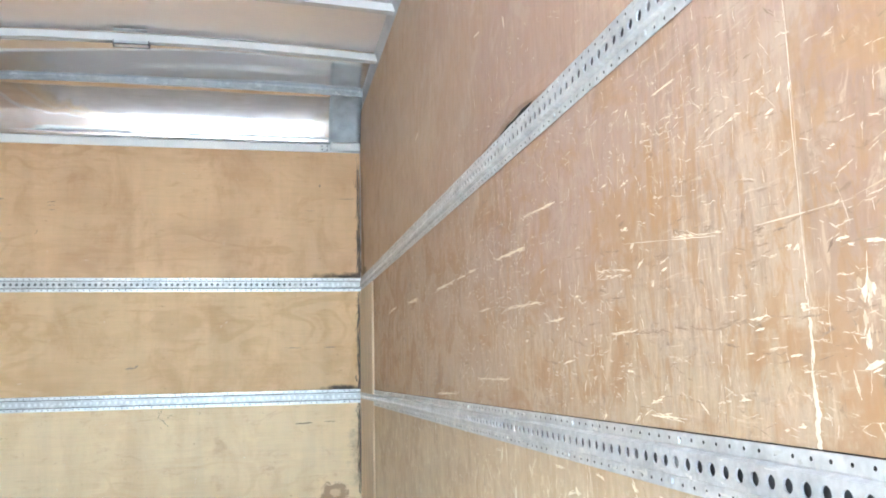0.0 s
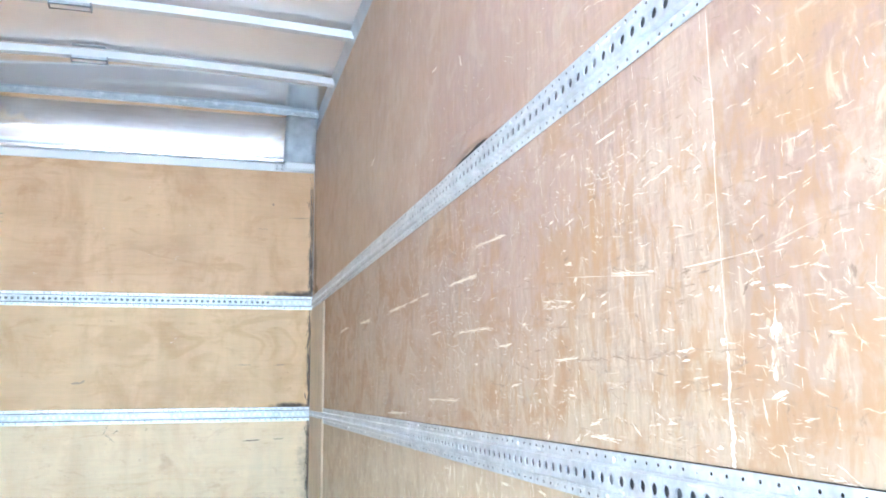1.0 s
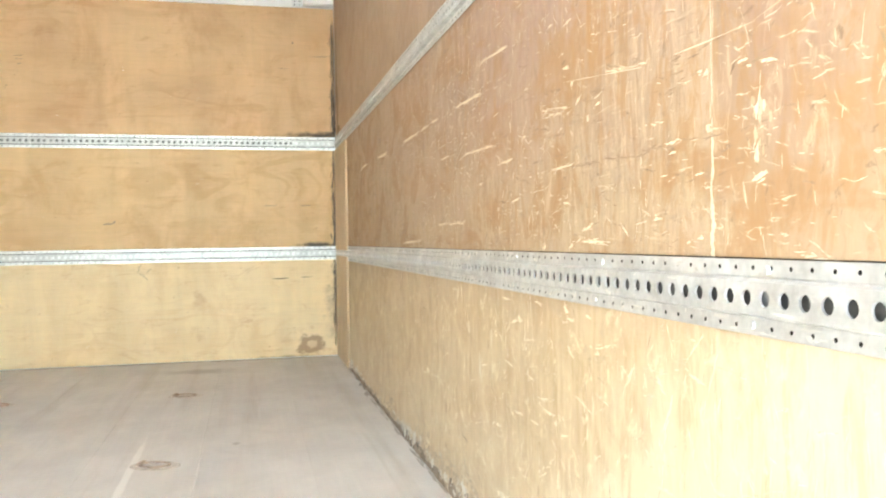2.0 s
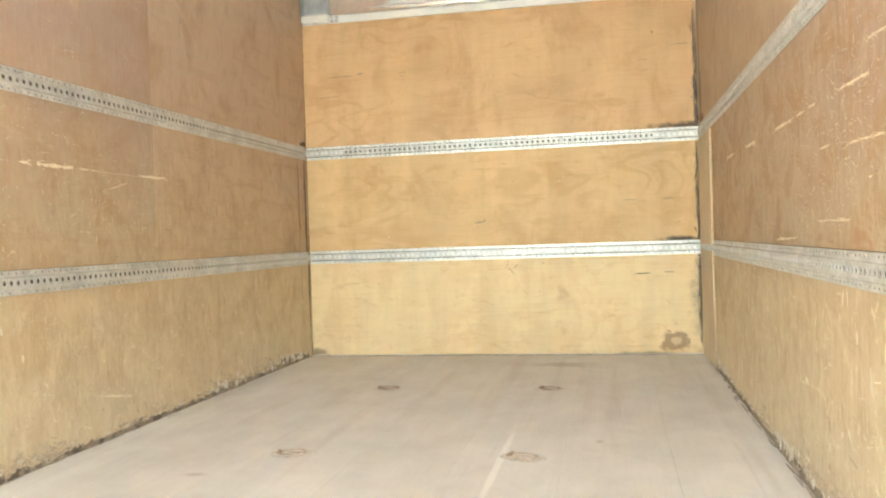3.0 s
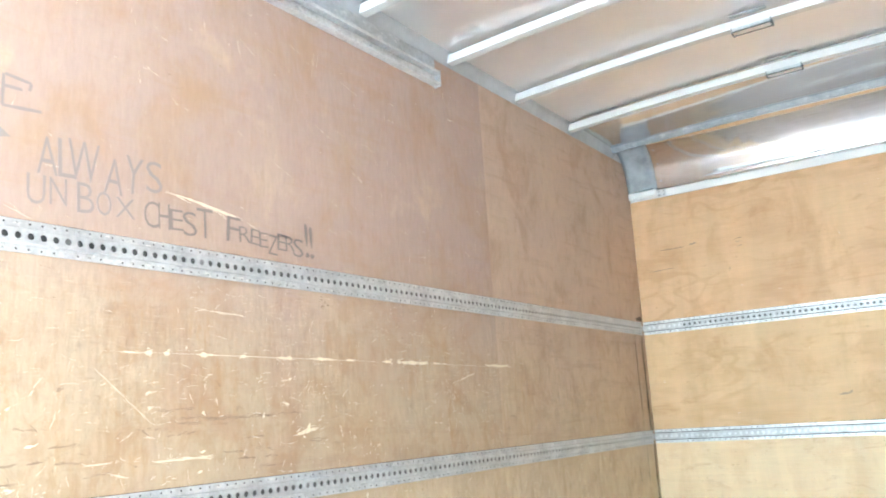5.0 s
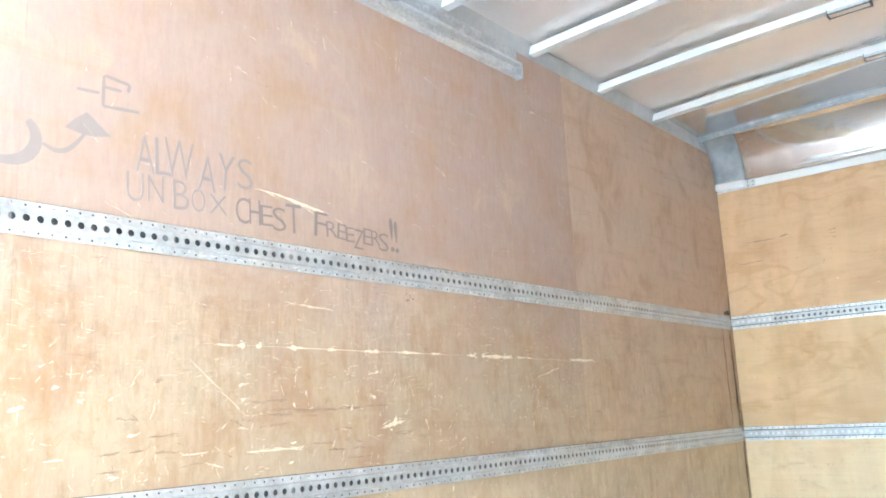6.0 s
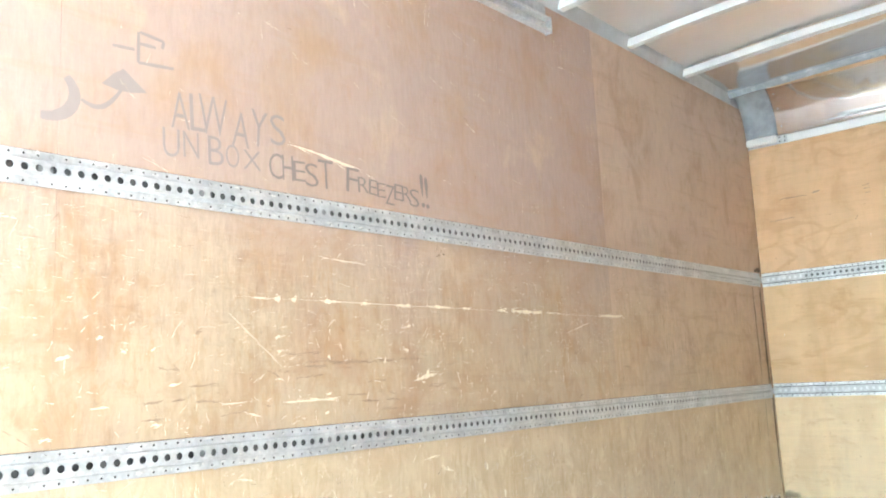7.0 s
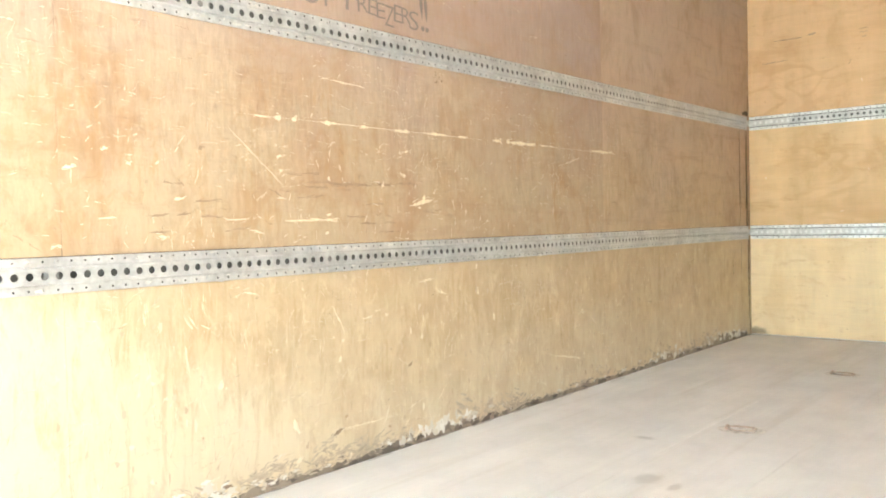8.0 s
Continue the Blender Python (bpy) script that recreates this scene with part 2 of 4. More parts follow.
def galvanised(name, lo, hi, rough, metal=0.4):
    n = Net(name, rough, metal)
    spangle = n.noise(75.0, (1, 1, 1), 2, 0.5)
    smear = n.noise(9.0, (1, 0.5, 1), 5, 0.65)
    dust = n.rng(n.noise(30.0, (0.5, 0.5, 1), 5, 0.75), 0.52, 0.68)
    col = n.mix(n.rng(smear, 0.3, 0.7), lo, hi)
    col = n.mix(1.0, col, n.value(spangle, 0.90, 1.08), "MULTIPLY")
    col = n.mix(n.math("MULTIPLY", dust, 0.5), col, (0.84, 0.84, 0.82))
    n.bump(spangle, 0.06, 0.001)
    return n.done(col, n.rng(smear, 0.25, 0.75, rough - 0.08, rough + 0.12))


def sheet_metal(name, tone, rough, wave, stretch, metal=1.0, grime=1.0):
    """Thin aluminium sheet: blurred mirror with slow dents."""
    n = Net(name, rough, metal)
    dent = n.noise(1.0, stretch, 2, 0.4, 0.5)
    film = n.noise(6.0, (1, 1.4, 1), 5, 0.6)
    col = n.mix(n.rng(film, 0.3, 0.75, 0, 0.6 * grime), tone, tuple(c * 0.86 for c in tone))
    n.bump(dent, 1.0, wave)
    return n.done(col, n.rng(film, 0.25, 0.75, rough * (1 - 0.2 * grime), rough * (1 + 0.3 * grime)))


def worn_mark(name, faint, strong, power):
    """Marks of one kind that differ from one to the next, most of them faint."""
    n = Net(name, 0.75, spec=0.25)
    one = n.t.nodes.new("ShaderNodeNewGeometry").outputs["Random Per Island"]
    g = n.noise(1.0, (60, 60, 9), 5, 0.7)
    f = n.math("ADD", n.math("POWER", one, power), n.math("MULTIPLY", n.math("SUBTRACT", g, 0.5), 0.5), True)
    return n.done(n.mix(f, faint, strong))


def plain(name, colour, rough=0.6, metal=0.0, scale=25.0, spread=0.12):
    n = Net(name, rough, metal, 0.4)
    g = n.noise(scale, (1, 1, 1), 5, 0.6)
    n.bump(g, 0.12, 0.001)
    return n.done(n.mix(1.0, colour, n.value(g, 1 - spread, 1 + spread), "MULTIPLY"))


def marker(name, colour):
    """Felt-tip ink soaked into the coating, worn thinner in places."""
    n = Net(name, 0.6, spec=0.3)
    g = n.noise(14.0, (1, 1, 0.6), 3, 0.5)
    return n.done(n.mix(n.rng(g, 0.45, 0.75, 0, 0.3), colour, tuple(c * 1.25 for c in colour)))


def floor_wood(name):
    n = Net(name, 0.7, spec=0.3)
    fine = n.noise(1.0, (85, 2.5, 1), 6, 0.65)
    lane = n.noise(1.0, (7, 0.35, 1), 4, 0.6)
    blot = n.noise(2.2, (1, 0.6, 1), 5, 0.6)
    tint = n.t.nodes.new("ShaderNodeObjectInfo").outputs["Random"]
    col = n.mix(n.rng(blot, 0.3, 0.75), (0.80, 0.775, 0.745), (0.72, 0.69, 0.66))
    col = n.mix(n.rng(lane, 0.50, 0.75, 0, 0.35), col, (0.90, 0.87, 0.81))
    col = n.mix(n.rng(lane, 0.46, 0.30, 0, 0.4), col, (0.60, 0.545, 0.475))
    lane2 = n.noise(1.0, (26, 0.8, 1), 5, 0.65)
    col = n.mix(n.rng(lane2, 0.56, 0.72, 0, 0.2), col, (0.58, 0.53, 0.465))
    col = n.mix(n.rng(lane2, 0.44, 0.30, 0, 0.2), col, (0.92, 0.89, 0.83))
    cloud = n.noise(5.0, (1, 0.8, 1), 7, 0.7, 0.4)
    col = n.mix(1.0, col, n.value(cloud, 0.93, 1.05), "MULTIPLY")
    col = n.mix(1.0, col, n.value(fine, 0.98, 1.015), "MULTIPLY")
    col = n.mix(n.math("MULTIPLY", tint, 0.10), col, (0.52, 0.47, 0.41))
    wob = n.math("MULTIPLY", n.math("SUBTRACT", n.noise(11.0, (1, 0.7, 1), 5, 0.7), 0.5), 1.4)
    for c, r in (((0.42, 2.25, 0), (0.035, 0.075, 1)), ((-0.42, 2.16, 0), (0.045, 0.075, 1)), ((-0.33, 2.13, 0), (0.02, 0.045, 1)),
                 ((-0.62, 2.55, 0), (0.05, 0.03, 1)), ((0.62, 3.05, 0), (0.02, 0.03, 1)), ((0.40, 4.75, 0), (0.25, 0.12, 1))):
        col = n.mix(n.math("MULTIPLY", n.blob(c, r, wob, 0.2), 0.45), col, (0.36, 0.325, 0.285))
    scrape = n.blob((0.31, 2.75, 0), (0.016, 0.60, 1), n.math("MULTIPLY", wob, 0.6), 0.5)
    col = n.mix(n.math("MULTIPLY", scrape, 0.8), col, (0.92, 0.90, 0.86))
    n.bump(n.math("ADD", fine, blot), 0.3, 0.0015)
    return n.done(col)


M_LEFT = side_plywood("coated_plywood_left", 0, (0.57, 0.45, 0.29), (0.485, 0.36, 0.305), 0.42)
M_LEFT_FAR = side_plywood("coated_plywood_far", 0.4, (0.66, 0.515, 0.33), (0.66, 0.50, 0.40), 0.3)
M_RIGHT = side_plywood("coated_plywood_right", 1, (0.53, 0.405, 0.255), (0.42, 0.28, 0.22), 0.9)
# rear sheet is redder; its darker tone also paints dimmer light near the opening
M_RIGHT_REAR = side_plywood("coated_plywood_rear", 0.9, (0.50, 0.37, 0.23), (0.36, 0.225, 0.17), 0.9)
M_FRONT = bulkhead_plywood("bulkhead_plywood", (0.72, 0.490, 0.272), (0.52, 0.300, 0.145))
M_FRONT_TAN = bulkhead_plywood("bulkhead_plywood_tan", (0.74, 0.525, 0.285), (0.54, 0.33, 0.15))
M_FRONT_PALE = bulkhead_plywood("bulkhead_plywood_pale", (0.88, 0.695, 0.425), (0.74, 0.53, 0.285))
M_INFILL = wood_edge("infill_board", (0.70, 0.57, 0.40))
M_SKIN = plain("outer_skin", (0.7, 0.7, 0.7), 0.4)
M_GALV = galvanised("galvanised_steel", (0.57, 0.575, 0.575), (0.79, 0.80, 0.80), 0.40, 0.45)
M_GALV_FACE = galvanised("dull_zinc", (0.46, 0.465, 0.465), (0.60, 0.605, 0.60), 0.42)
M_GALV_DARK = galvanised("weathered_zinc", (0.42, 0.45, 0.47), (0.60, 0.63, 0.65), 0.5)
M_RIBBED = galvanised("ribbed_zinc", (0.30, 0.325, 0.34), (0.44, 0.465, 0.48), 0.5)
M_BOW = plain("bow_paint", (0.70, 0.70, 0.685), 0.42, 0.0, 12.0, 0.05)
M_ROOF = sheet_metal("roof_sheet", (0.90, 0.87, 0.855), 0.36, 0.0012, (1.2, 1.6, 1), 0.7, 0.3)
M_HEADER = sheet_metal("header_sheet", (0.82, 0.81, 0.80), 0.075, 0.003, (4.0, 3.0, 3.0))
M_TRIM = plain("header_trim", (0.87, 0.87, 0.85), 0.4, 0.0, 6.0, 0.04)
M_CAP = plain("corner_cap", (0.37, 0.395, 0.41), 0.5, 0.25, 9.0, 0.25)
M_COVE = plain("cove_metal", (0.53, 0.55, 0.56), 0.42, 0.4, 8.0, 0.12)
M_BAY = sheet_metal("buckled_sheet", (0.80, 0.83, 0.85), 0.13, 0.002, (0.9, 4.5, 1), 0.85)
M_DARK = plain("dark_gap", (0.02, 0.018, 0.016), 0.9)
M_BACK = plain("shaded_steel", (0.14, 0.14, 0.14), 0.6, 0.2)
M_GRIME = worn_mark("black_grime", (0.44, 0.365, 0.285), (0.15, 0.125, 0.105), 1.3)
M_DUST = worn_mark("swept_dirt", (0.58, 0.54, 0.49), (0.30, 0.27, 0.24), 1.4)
M_SMUDGE = worn_mark("grey_smudge", (0.66, 0.565, 0.42), (0.53, 0.445, 0.335), 1.3)
M_FLAKE = worn_mark("pale_residue", (0.70, 0.64, 0.53), (0.92, 0.90, 0.84), 0.8)
M_RESIDUE = worn_mark("rail_residue", (0.62, 0.62, 0.60), (0.92, 0.91, 0.88), 1.0)
M_CHIP = wood_edge("chipped_wood", (0.90, 0.81, 0.64))
M_SPLASH = worn_mark("cream_scuff", (0.57, 0.43, 0.28), (0.90, 0.82, 0.66), 1.2)
M_BRUISE = worn_mark("bruised_wood", (0.44, 0.325, 0.22), (0.27, 0.19, 0.13), 1.2)
M_MOULD_SHADE = plain("mould_and_shade", (0.15, 0.115, 0.09), 0.9, 0, 60, 0.4)
# both inks are paled for glare haze over the writing, the second more
M_MARKER = marker("marker_ink", (0.29, 0.24, 0.21))
M_HAZED = marker("hazed_ink", (0.36, 0.305, 0.275))
M_FLOOR = floor_wood("floor_wood")
M_PAD = plain("dull_pad", (0.33, 0.335, 0.335), 0.55, 0.3)
M_EDGE = plain("shaded_zinc", (0.10, 0.105, 0.11), 0.5, 0.3)
M_CREASE = plain("crease_shade", (0.17, 0.165, 0.155), 0.85, 0, 60, 0.5)
M_RUST = plain("rusty_steel", (0.50, 0.405, 0.32), 0.75, 0.3, 40, 0.35)
M_PAN = plain("worn_steel_pan", (0.69, 0.645, 0.59), 0.6, 0.2, 40, 0.25)
M_GROUND = plain("concrete_yard", (0.24, 0.235, 0.225), 0.85, 0, 1.5, 0.2)


# ---- mesh helpers ----
def mesh_ob(name, verts, faces, material, parent=None, label="", smooth=False):
    me = bpy.data.meshes.new(name)
    me.from_pydata(verts, [], faces)
    me.validate()
    bm = bmesh.new()
    bm.from_mesh(me)
    bmesh.ops.recalc_face_normals(bm, faces=bm.faces)
    bm.to_mesh(me)
    bm.free()
    me.materials.append(material)
    if smooth:
        me.polygons.foreach_set("use_smooth", [True] * len(me.polygons))
    ob = new(name, me)
    if parent:
        ob.parent = parent
    return tagged(ob, label) if label else ob


def part(name, bm, material, parent=None, label="", smooth=False):
    me = bpy.data.meshes.new(name)
    bm.to_mesh(me)
    bm.free()
    me.materials.append(material)
    if smooth:
        me.polygons.foreach_set("use_smooth", [True] * len(me.polygons))
    ob = new(name, me)
    if parent:
        ob.parent = parent
    return tagged(ob, label) if label else ob


def box_bm(x0, x1, y0, y1, z0, z1, bevel=0.0, bm=None):
    bm = bm or bmesh.new()
    m = Matrix.Translation(((x0 + x1) / 2, (y0 + y1) / 2, (z0 + z1) / 2)) @ Matrix.Diagonal((x1 - x0, y1 - y0, z1 - z0, 1))
    made = bmesh.ops.create_cube(bm, size=1, matrix=m)["verts"]
    if bevel:
        edges = {e for v in made for e in v.link_edges}
        bmesh.ops.bevel(bm, geom=list(edges), offset=bevel, segments=1, affect="EDGES")
    return bm


def cyl_bm(p, axis, r, h, seg=10, bm=None):
    """A disc of radius r and thickness h that stands out from p along axis."""
    bm = bm or bmesh.new()
    turn = Vector((0, 0, 1)).rotation_difference(Vector(axis)).to_matrix().to_4x4()
    bmesh.ops.create_cone(bm, segments=seg, radius1=r, radius2=r * 0.8, depth=h, cap_ends=True,
                          matrix=Matrix.Translation(Vector(p) + Vector(axis) * h / 2) @ turn)
    return bm


def sweep_y(profile, y0, y1):
    """A solid with the closed (x, z) profile, drawn along y."""
    n = len(profile)
    verts = [(x, y, z) for y in (y0, y1) for x, z in profile]
    faces = [(i, (i + 1) % n, n + (i + 1) % n, n + i) for i in range(n)] + [tuple(range(n - 1, -1, -1)), tuple(range(n, 2 * n))]
    return verts, faces


# where a mark of the plane coordinates (u, v) lies, d in front of the surface
ON = {"left": lambda u, v, d: (-HW + d, u, v), "right": lambda u, v, d: (HW - d, u, v),
      "rail": lambda u, v, d: (u, -0.0040 - d, v), "rail_face": lambda u, v, d: (u, -0.0125 - d, v),
      "front": lambda u, v, d: (u, YF - d, v), "floor": lambda u, v, d: (u, v, d)}


class Marks:
    """Many small flat scuffs, chips or stains on one surface, gathered into one mesh."""

    def __init__(self, where, seed):
        self.on, self.verts, self.faces, self.rnd = ON[where], [], [], random.Random(seed)

    def ring(self, pts):
        d = self.rnd.uniform(0.0005, 0.0014)
        k = len(self.verts)
        self.verts += [self.on(u, v, d) for u, v in pts]
        self.faces.append(tuple(range(k, k + len(pts))))

    def sliver(self, u, v, length, width, angle=0.0):
        """A splinter-shaped scuff, ragged along its edges."""
        r, c, s = self.rnd, math.cos(radians(angle)), math.sin(radians(angle))
        n = 7
        lo, hi = (0.2, 0.6) if width > 0.22 * length else (0.08, 0.62)
        top = [((i / n - 0.5) * length, width * (0.15 + 0.85 * math.sin(math.pi * (i + 0.4) / (n + 0.8))) * r.uniform(lo, hi)) for i in range(n + 1)]
        low = [((i / n - 0.5) * length, -width * (0.15 + 0.85 * math.sin(math.pi * (i + 0.4) / (n + 0.8))) * r.uniform(lo, hi)) for i in range(n, -1, -1)]
        self.ring([(u + a * c - b * s, v + a * s + b * c) for a, b in top + low])

    def smear(self, u, v, length, width, angle=0.0):
        """A broken, frayed stroke: many hair-thin slivers strewn along one line."""
        r, c, s = self.rnd, math.cos(radians(angle)), math.sin(radians(angle))
        for i in range(max(5, int(length / 0.008))):
            a, b = r.uniform(-0.5, 0.5) * length, r.gauss(0, 0.3) * width
            self.sliver(u + a * c - b * s, v + a * s + b * c, r.uniform(0.12, 0.34) * length + 0.004, r.uniform(0.10, 0.30) * width + 0.0006, angle + r.gauss(0, 9))

    def blot(self, u, v, ru, rv, n=11, ragged=0.35):
        r = self.rnd
        self.ring([(u + ru * k * math.cos(a), v + rv * k * math.sin(a))
                   for a, k in ((2 * math.pi * i / n, 1 + r.uniform(-ragged, ragged)) for i in range(n))])

    def make(self, name, material, parent, label, kind=""):
        ob = mesh_ob(name, self.verts, self.faces, material, parent, label)
        return tagged(ob, kind=kind) if kind else ob


# ---- ground outside ----
ground = part("ground", box_bm(-300, 300, -300, 300, -1.25, -1.05), M_GROUND)
tagged(ground, "grey concrete yard below the load box", "ground", kind="structure")

# ---- outer shell and plywood lining ----
wall_left = part("wall_left", box_bm(-HW - 0.06, -HW - 0.0135, YR, YF + 0.06, -0.08, 2.47), M_SKIN)
tagged(wall_left, "side wall lined with scuffed brown plywood sheets", "wall", kind="structure")
wall_right = part("wall_right", box_bm(HW + 0.0135, HW + 0.06, YR, YF + 0.06, -0.08, 2.47), M_SKIN)
tagged(wall_right, "side wall lined with heavily scratched brown plywood", "wall", kind="structure")
wall_front = part("wall_front", box_bm(-HW - 0.0135, HW + 0.0135, YF + 0.014, YF + 0.06, -0.08, 2.47), M_SKIN)
tagged(wall_front, "bulkhead lined with honey coloured plywood sheets", "wall", kind="structure")


def sheets(wall, spans, sign):
    for y0, y1, material in spans:
        x0, x1 = sorted((sign * HW, sign * (HW + 0.0125)))
        part("plywood_sheet", box_bm(x0, x1, y0 + 0.0003, y1 - 0.0003, 0.002, ZTOP, 0.0006), material, wall)


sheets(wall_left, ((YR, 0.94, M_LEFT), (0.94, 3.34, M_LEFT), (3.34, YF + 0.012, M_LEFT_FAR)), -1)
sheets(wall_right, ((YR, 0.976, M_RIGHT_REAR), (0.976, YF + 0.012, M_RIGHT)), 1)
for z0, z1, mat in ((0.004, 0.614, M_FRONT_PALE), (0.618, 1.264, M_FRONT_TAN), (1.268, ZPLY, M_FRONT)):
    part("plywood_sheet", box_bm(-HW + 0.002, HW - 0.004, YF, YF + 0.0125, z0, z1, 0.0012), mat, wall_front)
part("infill_board", box_bm(HW - 0.011, HW - 0.0008, 4.58, YF - 0.012, 0.004, 1.225, 0.0015), M_INFILL, wall_right,
     "pale beige board over the corner")

# ---- floor ----
floor = part("floor", box_bm(-HW - 0.0135, HW + 0.0135, YR, YF + 0.014, -0.08, -0.030), M_DARK)
tagged(floor, "worn grey wooden load floor with long scrapes", "floor", kind="structure")
for i in range(7):
    w = 2 * HW / 7
    part("floor_board", box_bm(-HW + i * w + 0.0003, -HW + (i + 1) * w - 0.0003, YR, YF - 0.001, -0.029, 0.0, 0.0003), M_FLOOR, floor)


# ---- roof: sheet, side coves, bows ----
def arch(x):
    return 1 - (x / HW) ** 2


def ceiling_sheet():
    nx, ny = 72, 260
    y0, y1 = YR, 4.935
    verts, faces = [], []
    for j in range(ny + 1):
        y = y0 + (y1 - y0) * j / ny
        for i in range(nx + 1):
            x = -HW + 2 * HW * i / nx
            bay = max(0.0, min(1.0, (y - 4.30) / 0.15))      # the bay next to the bulkhead is the most buckled
            side = 1 - abs(x / HW) ** 6
            dent = noise.noise((x * 0.9 + 5, y * 1.3, 0)) * 0.003 + noise.noise((x * 1.1 + 0.4, y * 2.6, 3.1)) * (0.001 + 0.006 * bay)
            swell = math.sin((y - BOWS[1]) / 0.30 * 2 * math.pi + 1.1 * math.sin(1.7 * x + 0.5) + 0.8 * x)         # long buckles that wander across the bay
            dent += (0.0036 * swell * (0.6 + 0.4 * math.sin(1.3 * x + 2.0)) - 0.007 * math.exp(-((x - 0.70) / 0.28) ** 2 - ((y - 4.73) / 0.11) ** 2)) * bay * max(0.0, min(1.0, (4.90 - y) / 0.1))
            dent -= 0.004 * math.exp(-((x - 0.65) / 0.35) ** 2 - ((y - BOWS[1] + 0.06) / 0.05) ** 2)      # a bulge behind the next bow
            t = max(0.0, (y - BOWS[1]) / (BOWS[0] - BOWS[1]))
            fall = (0.6 * t + 0.4 * t ** 3) * (0.012 + 0.018 * arch(x)) + 0.002 * math.sin(math.pi * min(1.0, t)) * side
            verts.append((x, y, 2.387 + 0.036 * arch(x) - fall + dent * side))
    k = nx + 1
    for j in range(ny):
        for i in range(nx):
            faces.append((j * k + i, j * k + i + 1, (j + 1) * k + i + 1, (j + 1) * k + i))
    base = len(verts)
    w, t = HW + 0.06, YF + 0.06
    verts += [(-w, y0, 2.471), (w, y0, 2.471), (w, t, 2.471), (-w, t, 2.471), (-w, y0, 2.50), (w, y0, 2.50), (w, t, 2.50), (-w, t, 2.50)]
    faces += [tuple(base + i for i in f) for f in ((3, 2, 1, 0), (4, 5, 6, 7), (0, 1, 5, 4), (1, 2, 6, 5), (2, 3, 7, 6), (3, 0, 4, 7))]
    ob = mesh_ob("ceiling", verts, faces, M_ROOF, smooth=True)
    ob.data.materials.append(M_BAY)
    for poly in ob.data.polygons:
        if poly.center.y > BOWS[1] and poly.center.z < 2.47:
            poly.material_index = 1
    return tagged(ob, "dull aluminium roof sheet with buckled dents", "ceiling", kind="structure")


ceiling_sheet()
for side in (-1, 1):
    prof = [(side * HW, ZTOP + 0.001), (side * (HW + 0.012), ZTOP + 0.001), (side * (HW + 0.012), 2.47), (side * (HW - 0.018), 2.47),
            (side * (HW - 0.018), 2.384), (side * (HW - 0.014), 2.362), (side * (HW - 0.003), 2.330)]
    cove = mesh_ob("trim", *sweep_y(prof, YR, 4.94), M_COVE)
    tagged(cove, "grey metal cove between wall and roof", "trim", kind="structure")


def roof_bow(y, double=False):
    """A hat-section bow that follows the roof's slight arch."""
    half, drop = 0.021, 0.034
    rise = 0.024 if double else 0.036
    section = [(-0.030, 0), (-half - 0.003, 0), (-half, -drop), (half, -drop), (half + 0.003, 0), (0.030, 0)]
    if double:
        section = [(-0.014, 0.012), (-0.012, -0.006), (-0.003, -0.006), (-0.001, -0.013), (0.006, -0.013), (0.008, -0.010), (0.014, -0.010), (0.016, -0.018), (0.034, -0.018), (0.036, 0.012)]
    n, seg = len(section), 28
    verts, faces = [], []
    for i in range(seg + 1):
        x = (-HW + 0.006) + (2 * HW - 0.012) * i / seg
        for dy, dz in section:
            verts.append((x, dy, 2.367 + rise * arch(x) + dz))
    for i in range(seg):
        for j in range(n - 1):
            faces.append((i * n + j, i * n + j + 1, (i + 1) * n + j + 1, (i + 1) * n + j))
        faces.append((i * n + n - 1, i * n, (i + 1) * n, (i + 1) * n + n - 1))
    faces += [tuple(range(n)), tuple(range(seg * n + n - 1, seg * n - 1, -1))]
    ob = mesh_ob("roof_bow", verts, faces, M_RIBBED if double else M_BOW)
    ob.location = (0, y - 0.006, 0)
    return tagged(ob, "slim off-white roof bow across the ceiling" if not double else "ribbed grey roof bow above the header",
                  "roof bow", "bows under the roof")


def bow_sleeve(bow):
    """A splice under the middle of a bow: a flange on the roof, a hanging plate with a folded rim and two end tabs."""
    z = 2.367 + 0.036 - 0.034
    part("flange", box_bm(-0.095, 0.055, -0.064, -0.034, z + 0.040, z + 0.043), M_GALV_DARK, bow)
    sl = part("sleeve", box_bm(-0.100, 0.060, -0.018, 0.022, z - 0.016, z - 0.013), M_ROOF, bow, "thin aluminium splice plate")
    part("rim", box_bm(-0.104, 0.064, -0.022, -0.018, z - 0.013, z - 0.001), M_GALV_DARK, sl)
    # lip, far rim and tabs are coloured dark for shadow gaps round the plate
    part("lip", box_bm(-0.104, 0.064, -0.0225, -0.0185, z - 0.0185, z - 0.0135), M_EDGE, sl)
    part("rim", box_bm(-0.104, 0.064, 0.022, 0.025, z - 0.020, z - 0.001), M_EDGE, sl)
    for x in (-0.104, 0.060):
        part("end_tab", box_bm(x, x + 0.004, -0.0225, 0.022, z - 0.024, z + 0.004), M_EDGE, sl)
    return sl


for i, y in enumerate(BOWS):
    b = roof_bow(y, i == 0)
    if i in (1, 2, 3):
        bow_sleeve(b)


